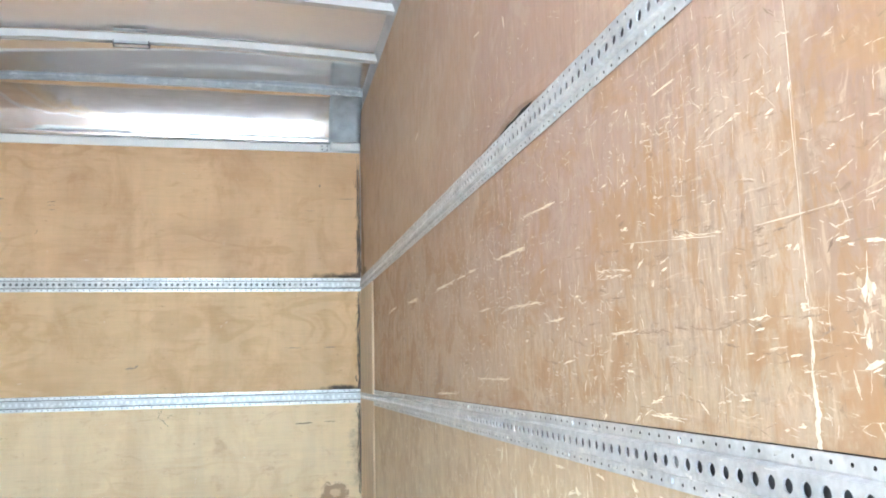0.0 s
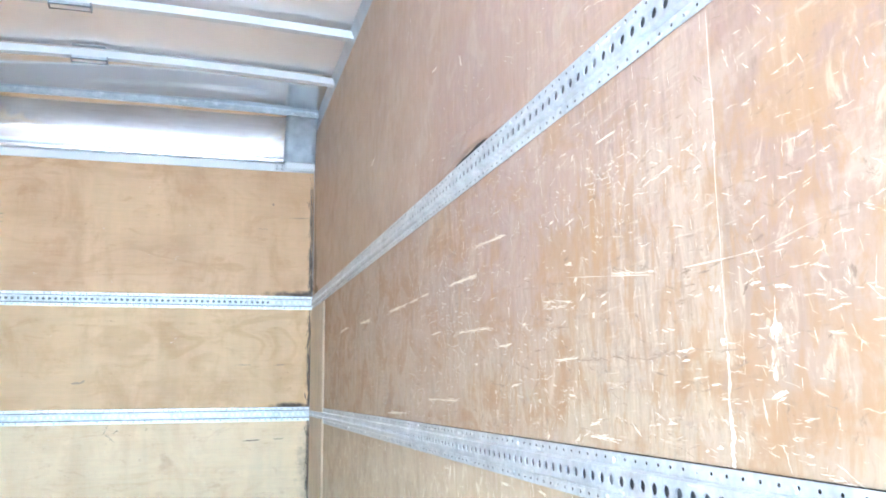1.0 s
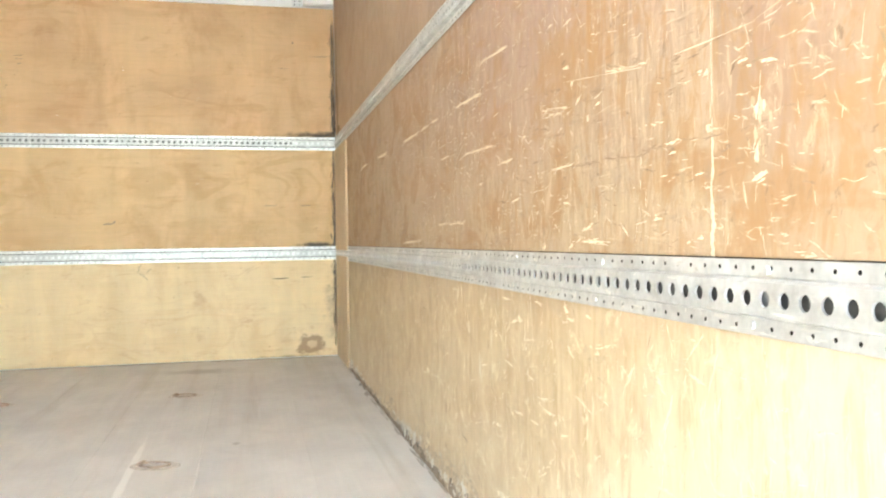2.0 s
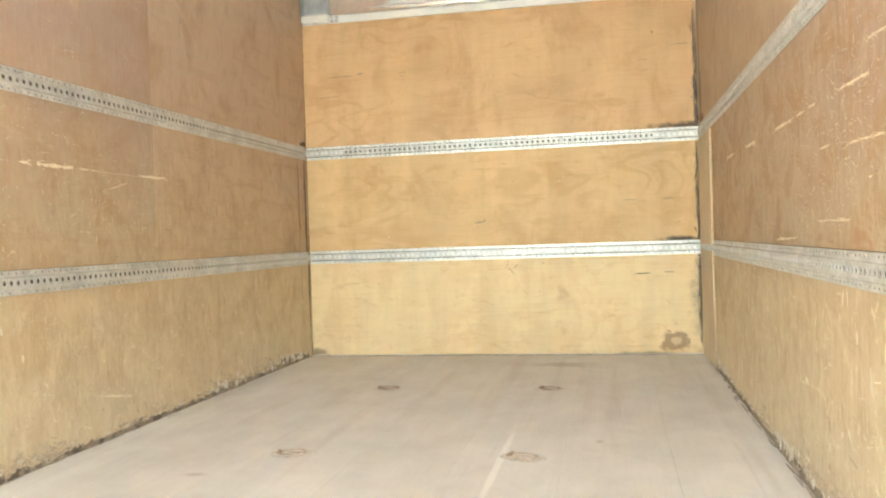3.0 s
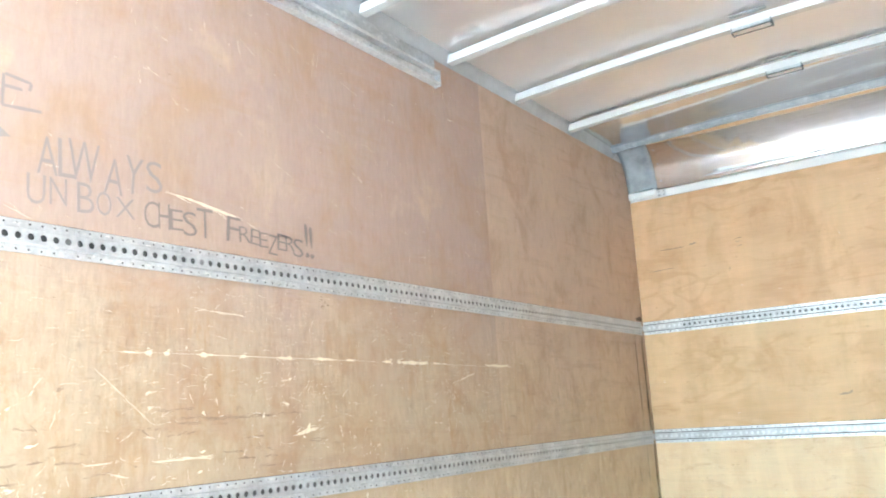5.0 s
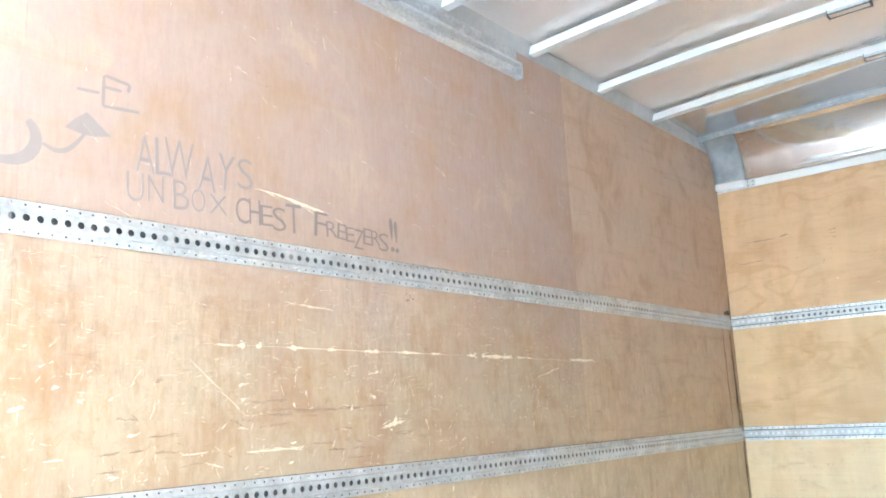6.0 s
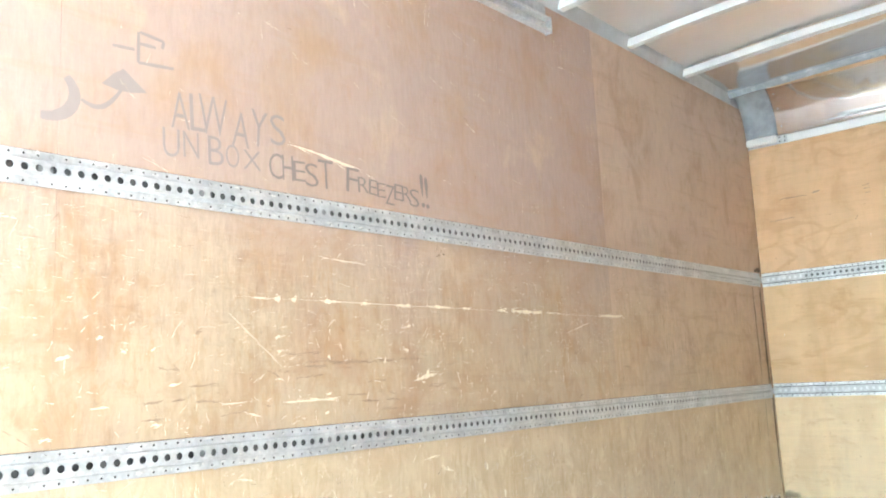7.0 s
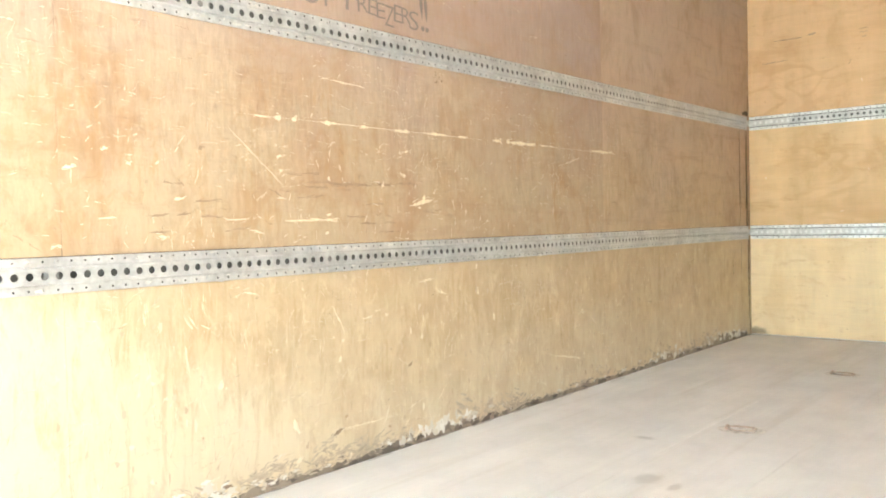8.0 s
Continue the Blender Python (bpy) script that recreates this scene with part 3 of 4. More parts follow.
# ---- header: the curved metal panel between bulkhead and roof ----
def curve_strip(x0, x1, nx, lift=0.0, na=14):
    verts, faces = [], []
    for i in range(nx + 1):
        x = x0 + (x1 - x0) * i / nx
        for j in range(na + 1):
            a = math.pi / 2 * j / na
            w = 0.003 * noise.noise((x * 2.2, j * 0.35, 8.0)) * math.sin(a * 2)
            ry, rz = 0.200 - lift + w, 0.292 - lift + w
            verts.append((x, 4.935 + ry * math.cos(a), 2.112 + rz * math.sin(a)))
    k = na + 1
    for i in range(nx):
        for j in range(na):
            faces.append((i * k + j, i * k + j + 1, (i + 1) * k + j + 1, (i + 1) * k + j))
    return verts, faces


header = mesh_ob("header_panel", *curve_strip(-HW, HW, 80), M_HEADER, smooth=True)
header.modifiers.new("thickness", "SOLIDIFY").thickness = 0.0015
tagged(header, "curved bright aluminium panel above the plywood bulkhead", "panel")
part("trim_strip", box_bm(-0.985, 0.985, YF - 0.010, YF - 0.001, 2.068, 2.114, 0.002), M_TRIM, header, "off-white flat trim strip")
for side in (-1, 1):
    v, f = curve_strip(min(side * 0.995, side * (HW - 0.002)), max(side * 0.995, side * (HW - 0.002)), 6, 0.006)
    cap = mesh_ob("corner_cap", v, f, M_CAP, header, "dull blue-grey corner piece", smooth=True)
    cap.modifiers.new("thickness", "SOLIDIFY").thickness = 0.002
    x0, x1 = sorted((side * 0.94, side * 1.0))
    plate = part("bracket", box_bm(x0, x1, YF - 0.014, YF - 0.0105, 2.070, 2.116, 0.001), M_GALV, header, "small riveted bracket")
    for dx in (0.955, 0.985):
        for dz in (2.082, 2.104):
            part("rivet", cyl_bm((side * dx, YF - 0.014, dz), (0, -1, 0), 0.004, 0.003, 8), M_DARK, plate)
    x0, x1 = sorted((side * 1.0, side * (HW - 0.003)))
    part("corner_trim", box_bm(x0, x1, YF - 0.030, YF - 0.003, 2.080, 2.128, 0.010), M_TRIM, header)
    for k in range(3):
        a = radians(12 + 22 * k)
        p = (side * 0.965, 4.935 + 0.198 * math.cos(a), 2.112 + 0.290 * math.sin(a))
        part("rivet", cyl_bm(p, (0, -math.cos(a), -math.sin(a)), 0.005, 0.003, 8), M_GALV_DARK, header)

# ---- roller door track along the top of the wall ----
TRACK = [(-HW + 0.001, 2.253), (-HW + 0.034, 2.253), (-HW + 0.034, 2.241), (-HW + 0.006, 2.241), (-HW + 0.006, 2.199), (-HW + 0.034, 2.199), (-HW + 0.034, 2.189), (-HW + 0.001, 2.189)]
track = mesh_ob("door_track", *sweep_y(TRACK, YR, 2.968), M_GALV)
tagged(track, "galvanised roller door track high on the plywood wall", "door track")
part("end_lip", box_bm(-HW + 0.001, -HW + 0.036, 2.968, 2.972, 2.183, 2.257), M_GALV_DARK, track)
part("upper_flange", box_bm(-HW + 0.002, -HW + 0.010, YR, 2.968, 2.2575, 2.318), M_GALV_DARK, track)
for y in STUDS[1:6]:
    part("bolt", cyl_bm((-HW + 0.006, y, 2.220), (1, 0, 0), 0.007, 0.005, 8), M_GALV_DARK, track)


# ---- perforated lashing rails ----
def rail_mesh(name, count, ends, small=0.0026):
    """A hat-section rail along +x from 0, its face towards -y, with a row of holes and two rows of small ones."""
    verts, faces = [], []
    face_d, lip_d = -0.0125, -0.0040
    half, flange = 0.0170, 0.0395

    def cell(cx, cz, hx, hz, d, r, seg, inner):
        k = len(verts)
        for i in range(seg):
            a = 2 * math.pi * (i + 0.5) / seg if seg == 4 else 2 * math.pi * i / seg
            c, s = math.cos(a), math.sin(a)
            m = max(abs(c), abs(s))
            verts.append((cx + hx * c / m, d, cz + hz * s / m))
            verts.append((cx + r * c, d, cz + r * s))
            if inner:
                verts.append((cx + r * c, d + 0.003, cz + r * s))
        st = 3 if inner else 2
        for i in range(seg):
            j = (i + 1) % seg
            faces.append((k + i * st, k + j * st, k + j * st + 1, k + i * st + 1))
            if inner:
                faces.append((k + i * st + 1, k + j * st + 1, k + j * st + 2, k + i * st + 2))

    def strip(x0, x1, a, b):
        k = len(verts)
        verts.extend([(x0, a[1], a[0]), (x1, a[1], a[0]), (x1, b[1], b[0]), (x0, b[1], b[0])])
        faces.append((k, k + 1, k + 2, k + 3))

    x0, x1 = -ends, count * PITCH + ends
    for i in range(count):
        cx = (i + 0.5) * PITCH
        cell(cx, 0, PITCH / 2, half, face_d, 0.0086, 16, True)
    more = int(ends / PITCH)
    for i in range(-more, count + more):
        cx = (i + 0.5) * PITCH
        for s in (-1, 1):
            cell(cx, s * (half + 0.005 + flange) / 2, PITCH / 2, (flange - half - 0.005) / 2, lip_d, small, 8, False)
    for a, b in ((-ends, 0.0), (count * PITCH, count * PITCH + ends)):
        if b - a > 1e-4:
            strip(a, b, (-half, face_d), (half, face_d))
    for s in (-1, 1):
        for a, b in ((x0, -more * PITCH), ((count + more) * PITCH, x1)):
            if b - a > 1e-4:
                strip(a, b, (s * (half + 0.005), lip_d), (s * flange, lip_d))
        strip(x0, x1, (s * half, face_d), (s * (half + 0.002), lip_d))
        bead = (s * (half + 0.002), lip_d), (s * (half + 0.0035), lip_d + 0.0012), (s * (half + 0.005), lip_d)      # a pressed groove beside the hat
        strip(x0, x1, bead[0], bead[1])
        strip(x0, x1, bead[1], bead[2])
        strip(x0, x1, (s * flange, lip_d), (s * flange, lip_d + 0.0015))
    for x in (x0, x1):
        k = len(verts)
        verts.extend([(x, 0, -half), (x, face_d, -half), (x, face_d, half), (x, 0, half)])
        faces.append((k, k + 1, k + 2, k + 3))
    me = bpy.data.meshes.new(name)
    me.from_pydata(verts, [], faces)
    me.materials.append(M_GALV)
    me.materials.append(M_GALV_FACE)
    for poly in me.polygons:
        poly.material_index = 1 if small > 0.0028 and poly.center.y < -0.008 else 0
    return me


def lashing_rail(mesh, m, pads, label, covered=(), crease=None, residue=0):
    """One rail with the mounting pads behind its holes and the screws that hold it."""
    rail = new("lashing_rail", mesh)
    rail.matrix_world = m
    tagged(rail, label, "lashing rail", "lashing rails on the walls")
    span = max(v.co.x for v in mesh.vertices)
    # added dark strip paints the shade seen through the row of holes
    part("hole_shade_strip", box_bm(0.002, span - 0.002, -0.0022, -0.0008, -0.016, 0.016), M_BACK, rail)
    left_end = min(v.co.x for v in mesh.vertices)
    # thin black strip stands in for the shadow gap along the top edge
    part("edge_shade_strip", box_bm(left_end, span, -0.0012, -0.0003, 0.0396, 0.0409), M_DARK, rail, "dark strip painted as the shadow gap above the rail")
    # black strips paint the recess shade behind the small flange holes
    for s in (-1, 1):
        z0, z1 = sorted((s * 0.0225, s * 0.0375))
        part("flange_shade_strip", box_bm(left_end + 0.002, span - 0.002, -0.0022, -0.0010, z0, z1), M_DARK, rail)
    # thin dark strips paint the step shade beside the hat
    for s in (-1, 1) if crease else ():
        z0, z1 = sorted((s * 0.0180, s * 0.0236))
        part("crease", box_bm(left_end + 0.002, span - 0.002, -0.0052, -0.0042, z0, z1), crease, rail, "dark strip painted as shade along the rail's crease")
    for a, b in covered:
        part("filler_strip", box_bm(a, b, -0.0075, -0.0056, -0.0165, 0.0165), M_GALV, rail, "zinc strip behind the holes")
    if residue:
        for where, count in (("rail", 260), ("rail_face", 90)):
            mk = Marks(where, residue)
            for i in range(count):
                u = mk.rnd.choice(pads) + mk.rnd.gauss(0, 0.16)
                v = mk.rnd.choice((-1, -1, 1)) * mk.rnd.uniform(0.024, 0.037) if where == "rail" else mk.rnd.choice((-1, 1)) * mk.rnd.uniform(0.0105, 0.0155)
                mk.blot(min(max(u, 0.02), span - 0.02), v, mk.rnd.uniform(0.003, 0.022) * mk.rnd.random() ** 1.5 + 0.0015, mk.rnd.uniform(0.001, 0.0038) if where == "rail" else mk.rnd.uniform(0.0008, 0.0022), 11, 0.6)
            mk.make("residue", M_RESIDUE, rail, "whitish residue rubbed onto the rail", "stuff")
    for i, u in enumerate(pads):
        part("mounting_pad", box_bm(u - 0.017, u + 0.017, -0.0055, -0.0023, -0.0165, 0.0165), M_PAD, rail)
        bm = cyl_bm((u + 0.012, -0.0040, 0.0285), (0, -1, 0), 0.0052, 0.003, 8)
        part("screw", bm, M_GALV, rail)
        bm = cyl_bm((u - 0.014, -0.0040, -0.0285), (0, -1, 0), 0.0052, 0.003, 8)
        part("screw", bm, M_GALV, rail)
    return rail


N_SIDE = int((YF - 0.05 - YR) / PITCH)
SIDE_RAIL = rail_mesh("side_rail", N_SIDE, 0.0)
N_FRONT = 74
FRONT_RAIL = rail_mesh("front_rail", N_FRONT, (2 * (HW - 0.004) - N_FRONT * PITCH) / 2, 0.0030)
y_first = 0.833 - PITCH * 0.5 - PITCH * math.floor((0.833 - PITCH * 0.5 - YR) / PITCH)
for z in RAILS:
    turn = Matrix.Rotation(radians(90), 4, "Z")
    lashing_rail(SIDE_RAIL, Matrix.Translation((-HW, y_first, z)) @ turn, [y - y_first for y in STUDS if y < YF - 0.1],
                 "galvanised perforated lashing rail along the scuffed side wall", residue=81 + int(z * 10))
    start = y_first + N_SIDE * PITCH
    lashing_rail(SIDE_RAIL, Matrix.Translation((HW, start, z + 0.003)) @ Matrix.Rotation(radians(-90), 4, "Z"),
                 [start - y + 0.03 for y in STUDS if y < YF - 0.1],
                 "galvanised perforated lashing rail along the scratched side wall", residue=91 + int(z * 10))
    lashing_rail(FRONT_RAIL, Matrix.Translation((-N_FRONT * PITCH / 2, YF, z)),
                 [N_FRONT * PITCH / 2 + x for x in (-0.81, -0.405, 0.0, 0.405, 0.81)],
                 "galvanised perforated lashing rail across the plywood bulkhead",
                 ((0.0, 0.21), (N_FRONT * PITCH - 0.23, N_FRONT * PITCH)) if z > 1 else ((0.0, N_FRONT * PITCH),), M_CREASE)


# ---- recessed lashing rings in the floor ----
def lashing_ring(x, y, turn):
    pan_bm = bmesh.new()
    seg = 20
    rim = [pan_bm.verts.new((0.080 * math.cos(a), 0.056 * math.sin(a), 0.0012)) for a in (2 * math.pi * i / seg for i in range(seg))]
    inn = [pan_bm.verts.new((0.074 * math.cos(a), 0.051 * math.sin(a), 0.0022)) for a in (2 * math.pi * i / seg for i in range(seg))]
    bed = [pan_bm.verts.new((0.062 * math.cos(a), 0.040 * math.sin(a), 0.0014)) for a in (2 * math.pi * i / seg for i in range(seg))]
    for i in range(seg):
        j = (i + 1) % seg
        pan_bm.faces.new((rim[i], rim[j], inn[j], inn[i]))
        pan_bm.faces.new((inn[i], inn[j], bed[j], bed[i]))
    pan_bm.faces.new(bed)
    pan = part("lashing_ring", pan_bm, M_PAN)
    pan.location, pan.rotation_euler = (x, y, 0), (0, 0, radians(turn))
    tagged(pan, "rusty recessed lashing ring set in the grey floor", "lashing ring", "rings in the floor")
    verts, faces, n, k = [], [], 24, 6
    for i in range(n):
        a = 2 * math.pi * i / n
        for j in range(k):
            b = 2 * math.pi * j / k
            r = 0.036 + 0.0034 * math.cos(b)
            verts.append((r * math.cos(a) * 1.25, r * math.sin(a) * 0.85, 0.005 + 0.0033 * math.sin(b)))
    for i in range(n):
        for j in range(k):
            faces.append((i * k + j, ((i + 1) % n) * k + j, ((i + 1) % n) * k + (j + 1) % k, i * k + (j + 1) % k))
    mesh_ob("ring", verts, faces, M_RUST, pan, smooth=True)
    part("hinge_bar", box_bm(-0.052, -0.040, -0.024, 0.024, 0.003, 0.012, 0.002), M_RUST, pan)


for x, y, a in ((-0.390, 4.022, 8), (0.384, 4.021, -12), (-0.403, 2.817, 15), (0.380, 2.822, -20)):
    lashing_ring(x, y, a)

# ---- damage and dirt on the plywood ----
def scatter(mk, count, u_range, v_range, dense, long_range, wide_range, angles):
    """Scuffs thrown over a stretch of wall; dense(u, v) thins them out."""
    r = mk.rnd
    left = count
    while left:
        u, v = r.uniform(*u_range), r.uniform(*v_range)
        if any(abs(v - z) < 0.045 for z in RAILS) or r.random() > dense(u, v):
            continue
        mean, spread = r.choice(angles)
        big = r.random() ** 2.2                  # many small ones, few large
        size = long_range[0] + big * (long_range[1] - long_range[0]) * 1.5
        wide = wide_range[0] * 0.7 + r.random() * big * (wide_range[1] - wide_range[0]) * 1.5
        if size > 0.018:
            mk.smear(u, v, size, wide * 1.1, r.gauss(mean, spread))
        else:
            mk.sliver(u, v, size, wide, r.gauss(mean, spread))
        left -= 1


def patchy(su, sv, seed):
    return lambda u, v: max(0.05, 0.5 + 1.6 * noise.noise((u * su, v * sv, seed)))


# single marks: place along the wall, height, length, width, slope in degrees
CHIPS_RIGHT_FAR = ((2.79, 1.015, 0.22, 0.009, 0), (2.55, 1.016, 0.09, 0.008, 1), (2.42, 1.018, 0.10, 0.007, 1), (3.391, 1.018, 0.206, 0.0118, 1), (3.892, 1.023, 0.204, 0.0091, -1), (2.3, 0.902, 0.093, 0.0053, -1), (1.973, 0.887, 0.238, 0.003, 1), (1.754, 0.841, 0.105, 0.0053, -2),
    (2.232, 0.725, 0.233, 0.0034, 0), (2.779, 0.679, 0.249, 0.0053, -1), (2.419, 0.808, 0.029, 0.0069, -27), (1.723, 0.91, 0.017, 0.0059, 87), (1.636, 0.877, 0.025, 0.0049, 0), (1.946, 0.808, 0.021, 0.0066, -3),
    (1.691, 0.76, 0.054, 0.005, -5), (2.062, 1.015, 0.209, 0.0071, 1), (1.614, 0.719, 0.024, 0.0045, -57), (1.854, 1.077, 0.188, 0.0043, 2))
CHIPS_RIGHT_MIDDLE = ((1.41, 1.036, 0.026, 0.0045, -9), (1.489, 1.05, 0.021, 0.0048, -3), (1.419, 0.964, 0.026, 0.0054, -2), (1.394, 0.933, 0.014, 0.0092, -36), (1.291, 0.896, 0.033, 0.004, -14), (1.294, 0.884, 0.019, 0.0065, -3),
    (1.331, 0.867, 0.009, 0.0112, -49), (1.368, 0.902, 0.02, 0.006, -18), (1.19, 0.918, 0.117, 0.003, 6), (0.918, 0.905, 0.007, 0.0034, -16), (0.916, 0.869, 0.018, 0.005, 3), (0.871, 0.86, 0.026, 0.0053, 2),
    (0.904, 0.861, 0.007, 0.0044, 8), (1, 0.874, 0.009, 0.0061, -6), (0.988, 0.871, 0.012, 0.006, -20), (0.985, 0.806, 0.01, 0.0078, 0), (1.473, 0.904, 0.108, 0.0037, 5), (1.49, 0.896, 0.098, 0.0037, 4))
CHIPS_RIGHT_LOW = ((1.44, 0.802, 0.08, 0.0054, 0), (1.068, 0.8, 0.035, 0.0052, -5), (1.066, 0.787, 0.016, 0.0052, 0), (1.424, 0.741, 0.031, 0.0044, 0), (1.34, 0.698, 0.044, 0.0082, -11), (1.321, 0.677, 0.094, 0.0072, 1),
    (1.207, 0.694, 0.022, 0.0044, 36), (1.404, 0.671, 0.019, 0.006, -28), (1.533, 0.667, 0.017, 0.0071, -36), (1.108, 0.706, 0.021, 0.006, -5), (1.306, 0.724, 0.016, 0.0036, -72), (1.026, 0.677, 0.014, 0.0037, -12),
    (1.002, 0.681, 0.011, 0.0048, -10), (0.888, 0.744, 0.031, 0.0105, -17), (1.005, 0.756, 0.024, 0.0042, -2), (0.892, 0.768, 0.021, 0.0096, -79), (0.889, 0.816, 0.031, 0.0072, -77))
CHIPS_RIGHT_REST = ((1.267, 1.144, 0.062, 0.0049, -1), (0.998, 1.052, 0.008, 0.0057, -40), (0.978, 1.048, 0.007, 0.0046, -63), (1.016, 1.03, 0.016, 0.0057, -4), (1.391, 1.145, 0.01, 0.0067, -53), (0.92, 0.963, 0.009, 0.0034, 0),
    (1.438, 1.16, 0.028, 0.0037, 0), (2.042, 1.576, 0.035, 0.0123, 72), (3.232, 1.63, 0.064, 0.0129, -14), (2.296, 1.652, 0.05, 0.0077, 10), (1.038, 1.06, 0.023, 0.0033, -7), (1.122, 1.042, 0.07, 0.0028, -7),
    (2.175, 0.55, 0.044, 0.0175, -72), (1.71, 0.52, 0.039, 0.0089, -9), (2.206, 0.23, 0.023, 0.0179, -56), (1.871, 0.282, 0.032, 0.0099, -20), (2.601, 0.284, 0.054, 0.0095, 1))
CHIPS_RIGHT_FOOT = ((2.555, 0.296, 0.05, 0.02, 3), (1.974, 0.39, 0.055, 0.026, 81), (1.937, 0.4, 0.05, 0.008, -7), (2.149, 0.246, 0.034, 0.018, 60), (1.755, 0.43, 0.066, 0.005, 6), (1.694, 0.34, 0.067, 0.005, -3), (1.595, 0.341, 0.04, 0.006, 0), (1.834, 0.286, 0.04, 0.012, 0), (1.677, 0.526, 0.031, 0.014, 17), (1.768, 0.561, 0.06, 0.006, 0), (1.57, 0.566, 0.046, 0.006, 6), (1.432, 0.564, 0.024, 0.014, 33), (2.137, 0.552, 0.05, 0.012, 80), (2.2, 0.556, 0.05, 0.006, -1), (1.52, 0.374, 0.053, 0.008, -1), (1.544, 0.394, 0.057, 0.005, -7))
CHIPS_RIGHT_BASE = ((3.368, 0.035, 0.12, 0.016, -4), (2.117, 0.064, 0.07, 0.026, 3), (1.814, 0.141, 0.08, 0.018, -1), (1.944, 0.176, 0.042, 0.008, 18), (1.625, 0.422, 0.056, 0.005, 7), (1.446, 0.35, 0.043, 0.007, -12), (1.367, 0.42, 0.06, 0.006, 14), (1.418, 0.549, 0.041, 0.006, 3), (1.34, 0.56, 0.024, 0.007, 12), (2.572, 0.078, 0.06, 0.016, -2), (1.622, 0.492, 0.083, 0.004, -5), (1.415, 0.495, 0.036, 0.008, 34))
BRUISES_RIGHT = ((1.078, 1.099, 0.012, 0.0041, -31), (0.979, 1.059, 0.008, 0.0031, -14), (1.056, 0.901, 0.03, 0.0046, -4), (1.017, 0.895, 0.024, 0.0056, -2), (1.073, 0.863, 0.03, 0.0059, -6), (0.866, 0.893, 0.01, 0.0032, -29),
    (0.932, 0.866, 0.015, 0.0068, -53), (1.012, 0.798, 0.055, 0.0018, 4), (0.952, 0.796, 0.066, 0.0017, 0), (0.896, 0.798, 0.047, 0.0016, -4), (1.328, 0.798, 0.126, 0.0025, 0), (1.21, 0.795, 0.11, 0.003, 3),
    (1.132, 0.797, 0.047, 0.0021, -12), (0.946, 0.779, 0.021, 0.0051, -17), (1.024, 0.716, 0.014, 0.0028, -65), (1.055, 0.68, 0.024, 0.0019, -15), (1.574, 0.766, 0.064, 0.0037, -37), (1.284, 0.75, 0.015, 0.0047, -11),
    (1.026, 0.749, 0.02, 0.0025, -6))
CHIPS_LEFT_MIDDLE = ((0.959, 0.851, 0.03, 0.0111, 8), (1.046, 0.896, 0.015, 0.0089, 8), (1.102, 0.865, 0.013, 0.0078, -4), (1.176, 0.868, 0.013, 0.0067, 32), (1.231, 0.784, 0.033, 0.0082, 9), (0.928, 0.679, 0.025, 0.0061, 9),
    (1.185, 0.692, 0.025, 0.0108, -12), (1.046, 0.739, 0.044, 0.0051, 3), (1.66, 0.727, 0.167, 0.0064, 1), (1.544, 0.902, 0.018, 0.0107, 22), (1.55, 0.863, 0.014, 0.0123, 30), (1.724, 0.846, 0.014, 0.0122, -65),
    (1.719, 0.742, 0.018, 0.0098, 9), (1.468, 0.896, 0.176, 0.001, -40), (1.464, 0.699, 0.056, 0.0045, -17), (1.712, 0.69, 0.019, 0.0098, 12), (1.406, 0.732, 0.063, 0.0044, 3), (1.665, 1.023, 0.006, 0.008, 27))
CHIPS_LEFT_LOW = ((1.436, 0.537, 0.048, 0.0074, -10), (2.222, 0.48, 0.056, 0.0114, -20), (1.245, 0.479, 0.038, 0.0069, -53), (1.257, 0.482, 0.034, 0.0056, -53), (1.294, 0.464, 0.03, 0.0056, -28), (1.746, 0.44, 0.067, 0.0062, -58),
    (1.239, 0.392, 0.071, 0.0083, -84), (1.858, 0.112, 0.242, 0.0034, 0), (1.941, 0.123, 0.063, 0.0105, 63), (1.578, 0.153, 0.051, 0.0235, -60), (1.334, 0.308, 0.022, 0.023, 30), (1.584, 0.06, 0.031, 0.0204, 29),
    (1.78, 0.029, 0.028, 0.0151, 67), (2.077, 0.03, 0.045, 0.0219, 20), (2.144, 0.526, 0.058, 0.0093, 11), (1.866, 0.43, 0.048, 0.0068, 5), (3.02, 0.152, 0.223, 0.0069, -10), (1.75, 0.322, 0.017, 0.0149, 59))
BRUISES_LEFT = ((1.312, 0.779, 0.071, 0.0057, 3), (1.176, 0.744, 0.057, 0.0081, 5), (1.244, 0.746, 0.048, 0.0055, 6), (1.322, 0.74, 0.06, 0.0085, -2), (1.172, 0.704, 0.062, 0.0067, 1), (0.869, 0.687, 0.053, 0.0036, -32),
    (1.299, 0.912, 0.018, 0.0113, 13), (1.24, 0.822, 0.024, 0.0041, -45), (1.835, 0.735, 0.066, 0.0084, -3), (2.054, 0.261, 0.023, 0.0145, 20), (1.732, 0.109, 0.04, 0.0198, 23), (1.344, 0.048, 0.035, 0.0174, 5),
    (1.883, 0.716, 0.06, 0.0069, -3), (1.678, 0.821, 0.085, 0.0064, -1), (1.532, 0.802, 0.039, 0.0046, -29))


def knocks(mk, table):
    """Ragged marks with a solid heart and frayed ends."""
    for u, v, length, width, slope in table:
        mk.smear(u, v, length * 1.08, width * 0.95, slope)
        if width > 0.004:
            mk.sliver(u, v, length * 0.85, width * 0.75, slope)


left = Marks("left", 3)
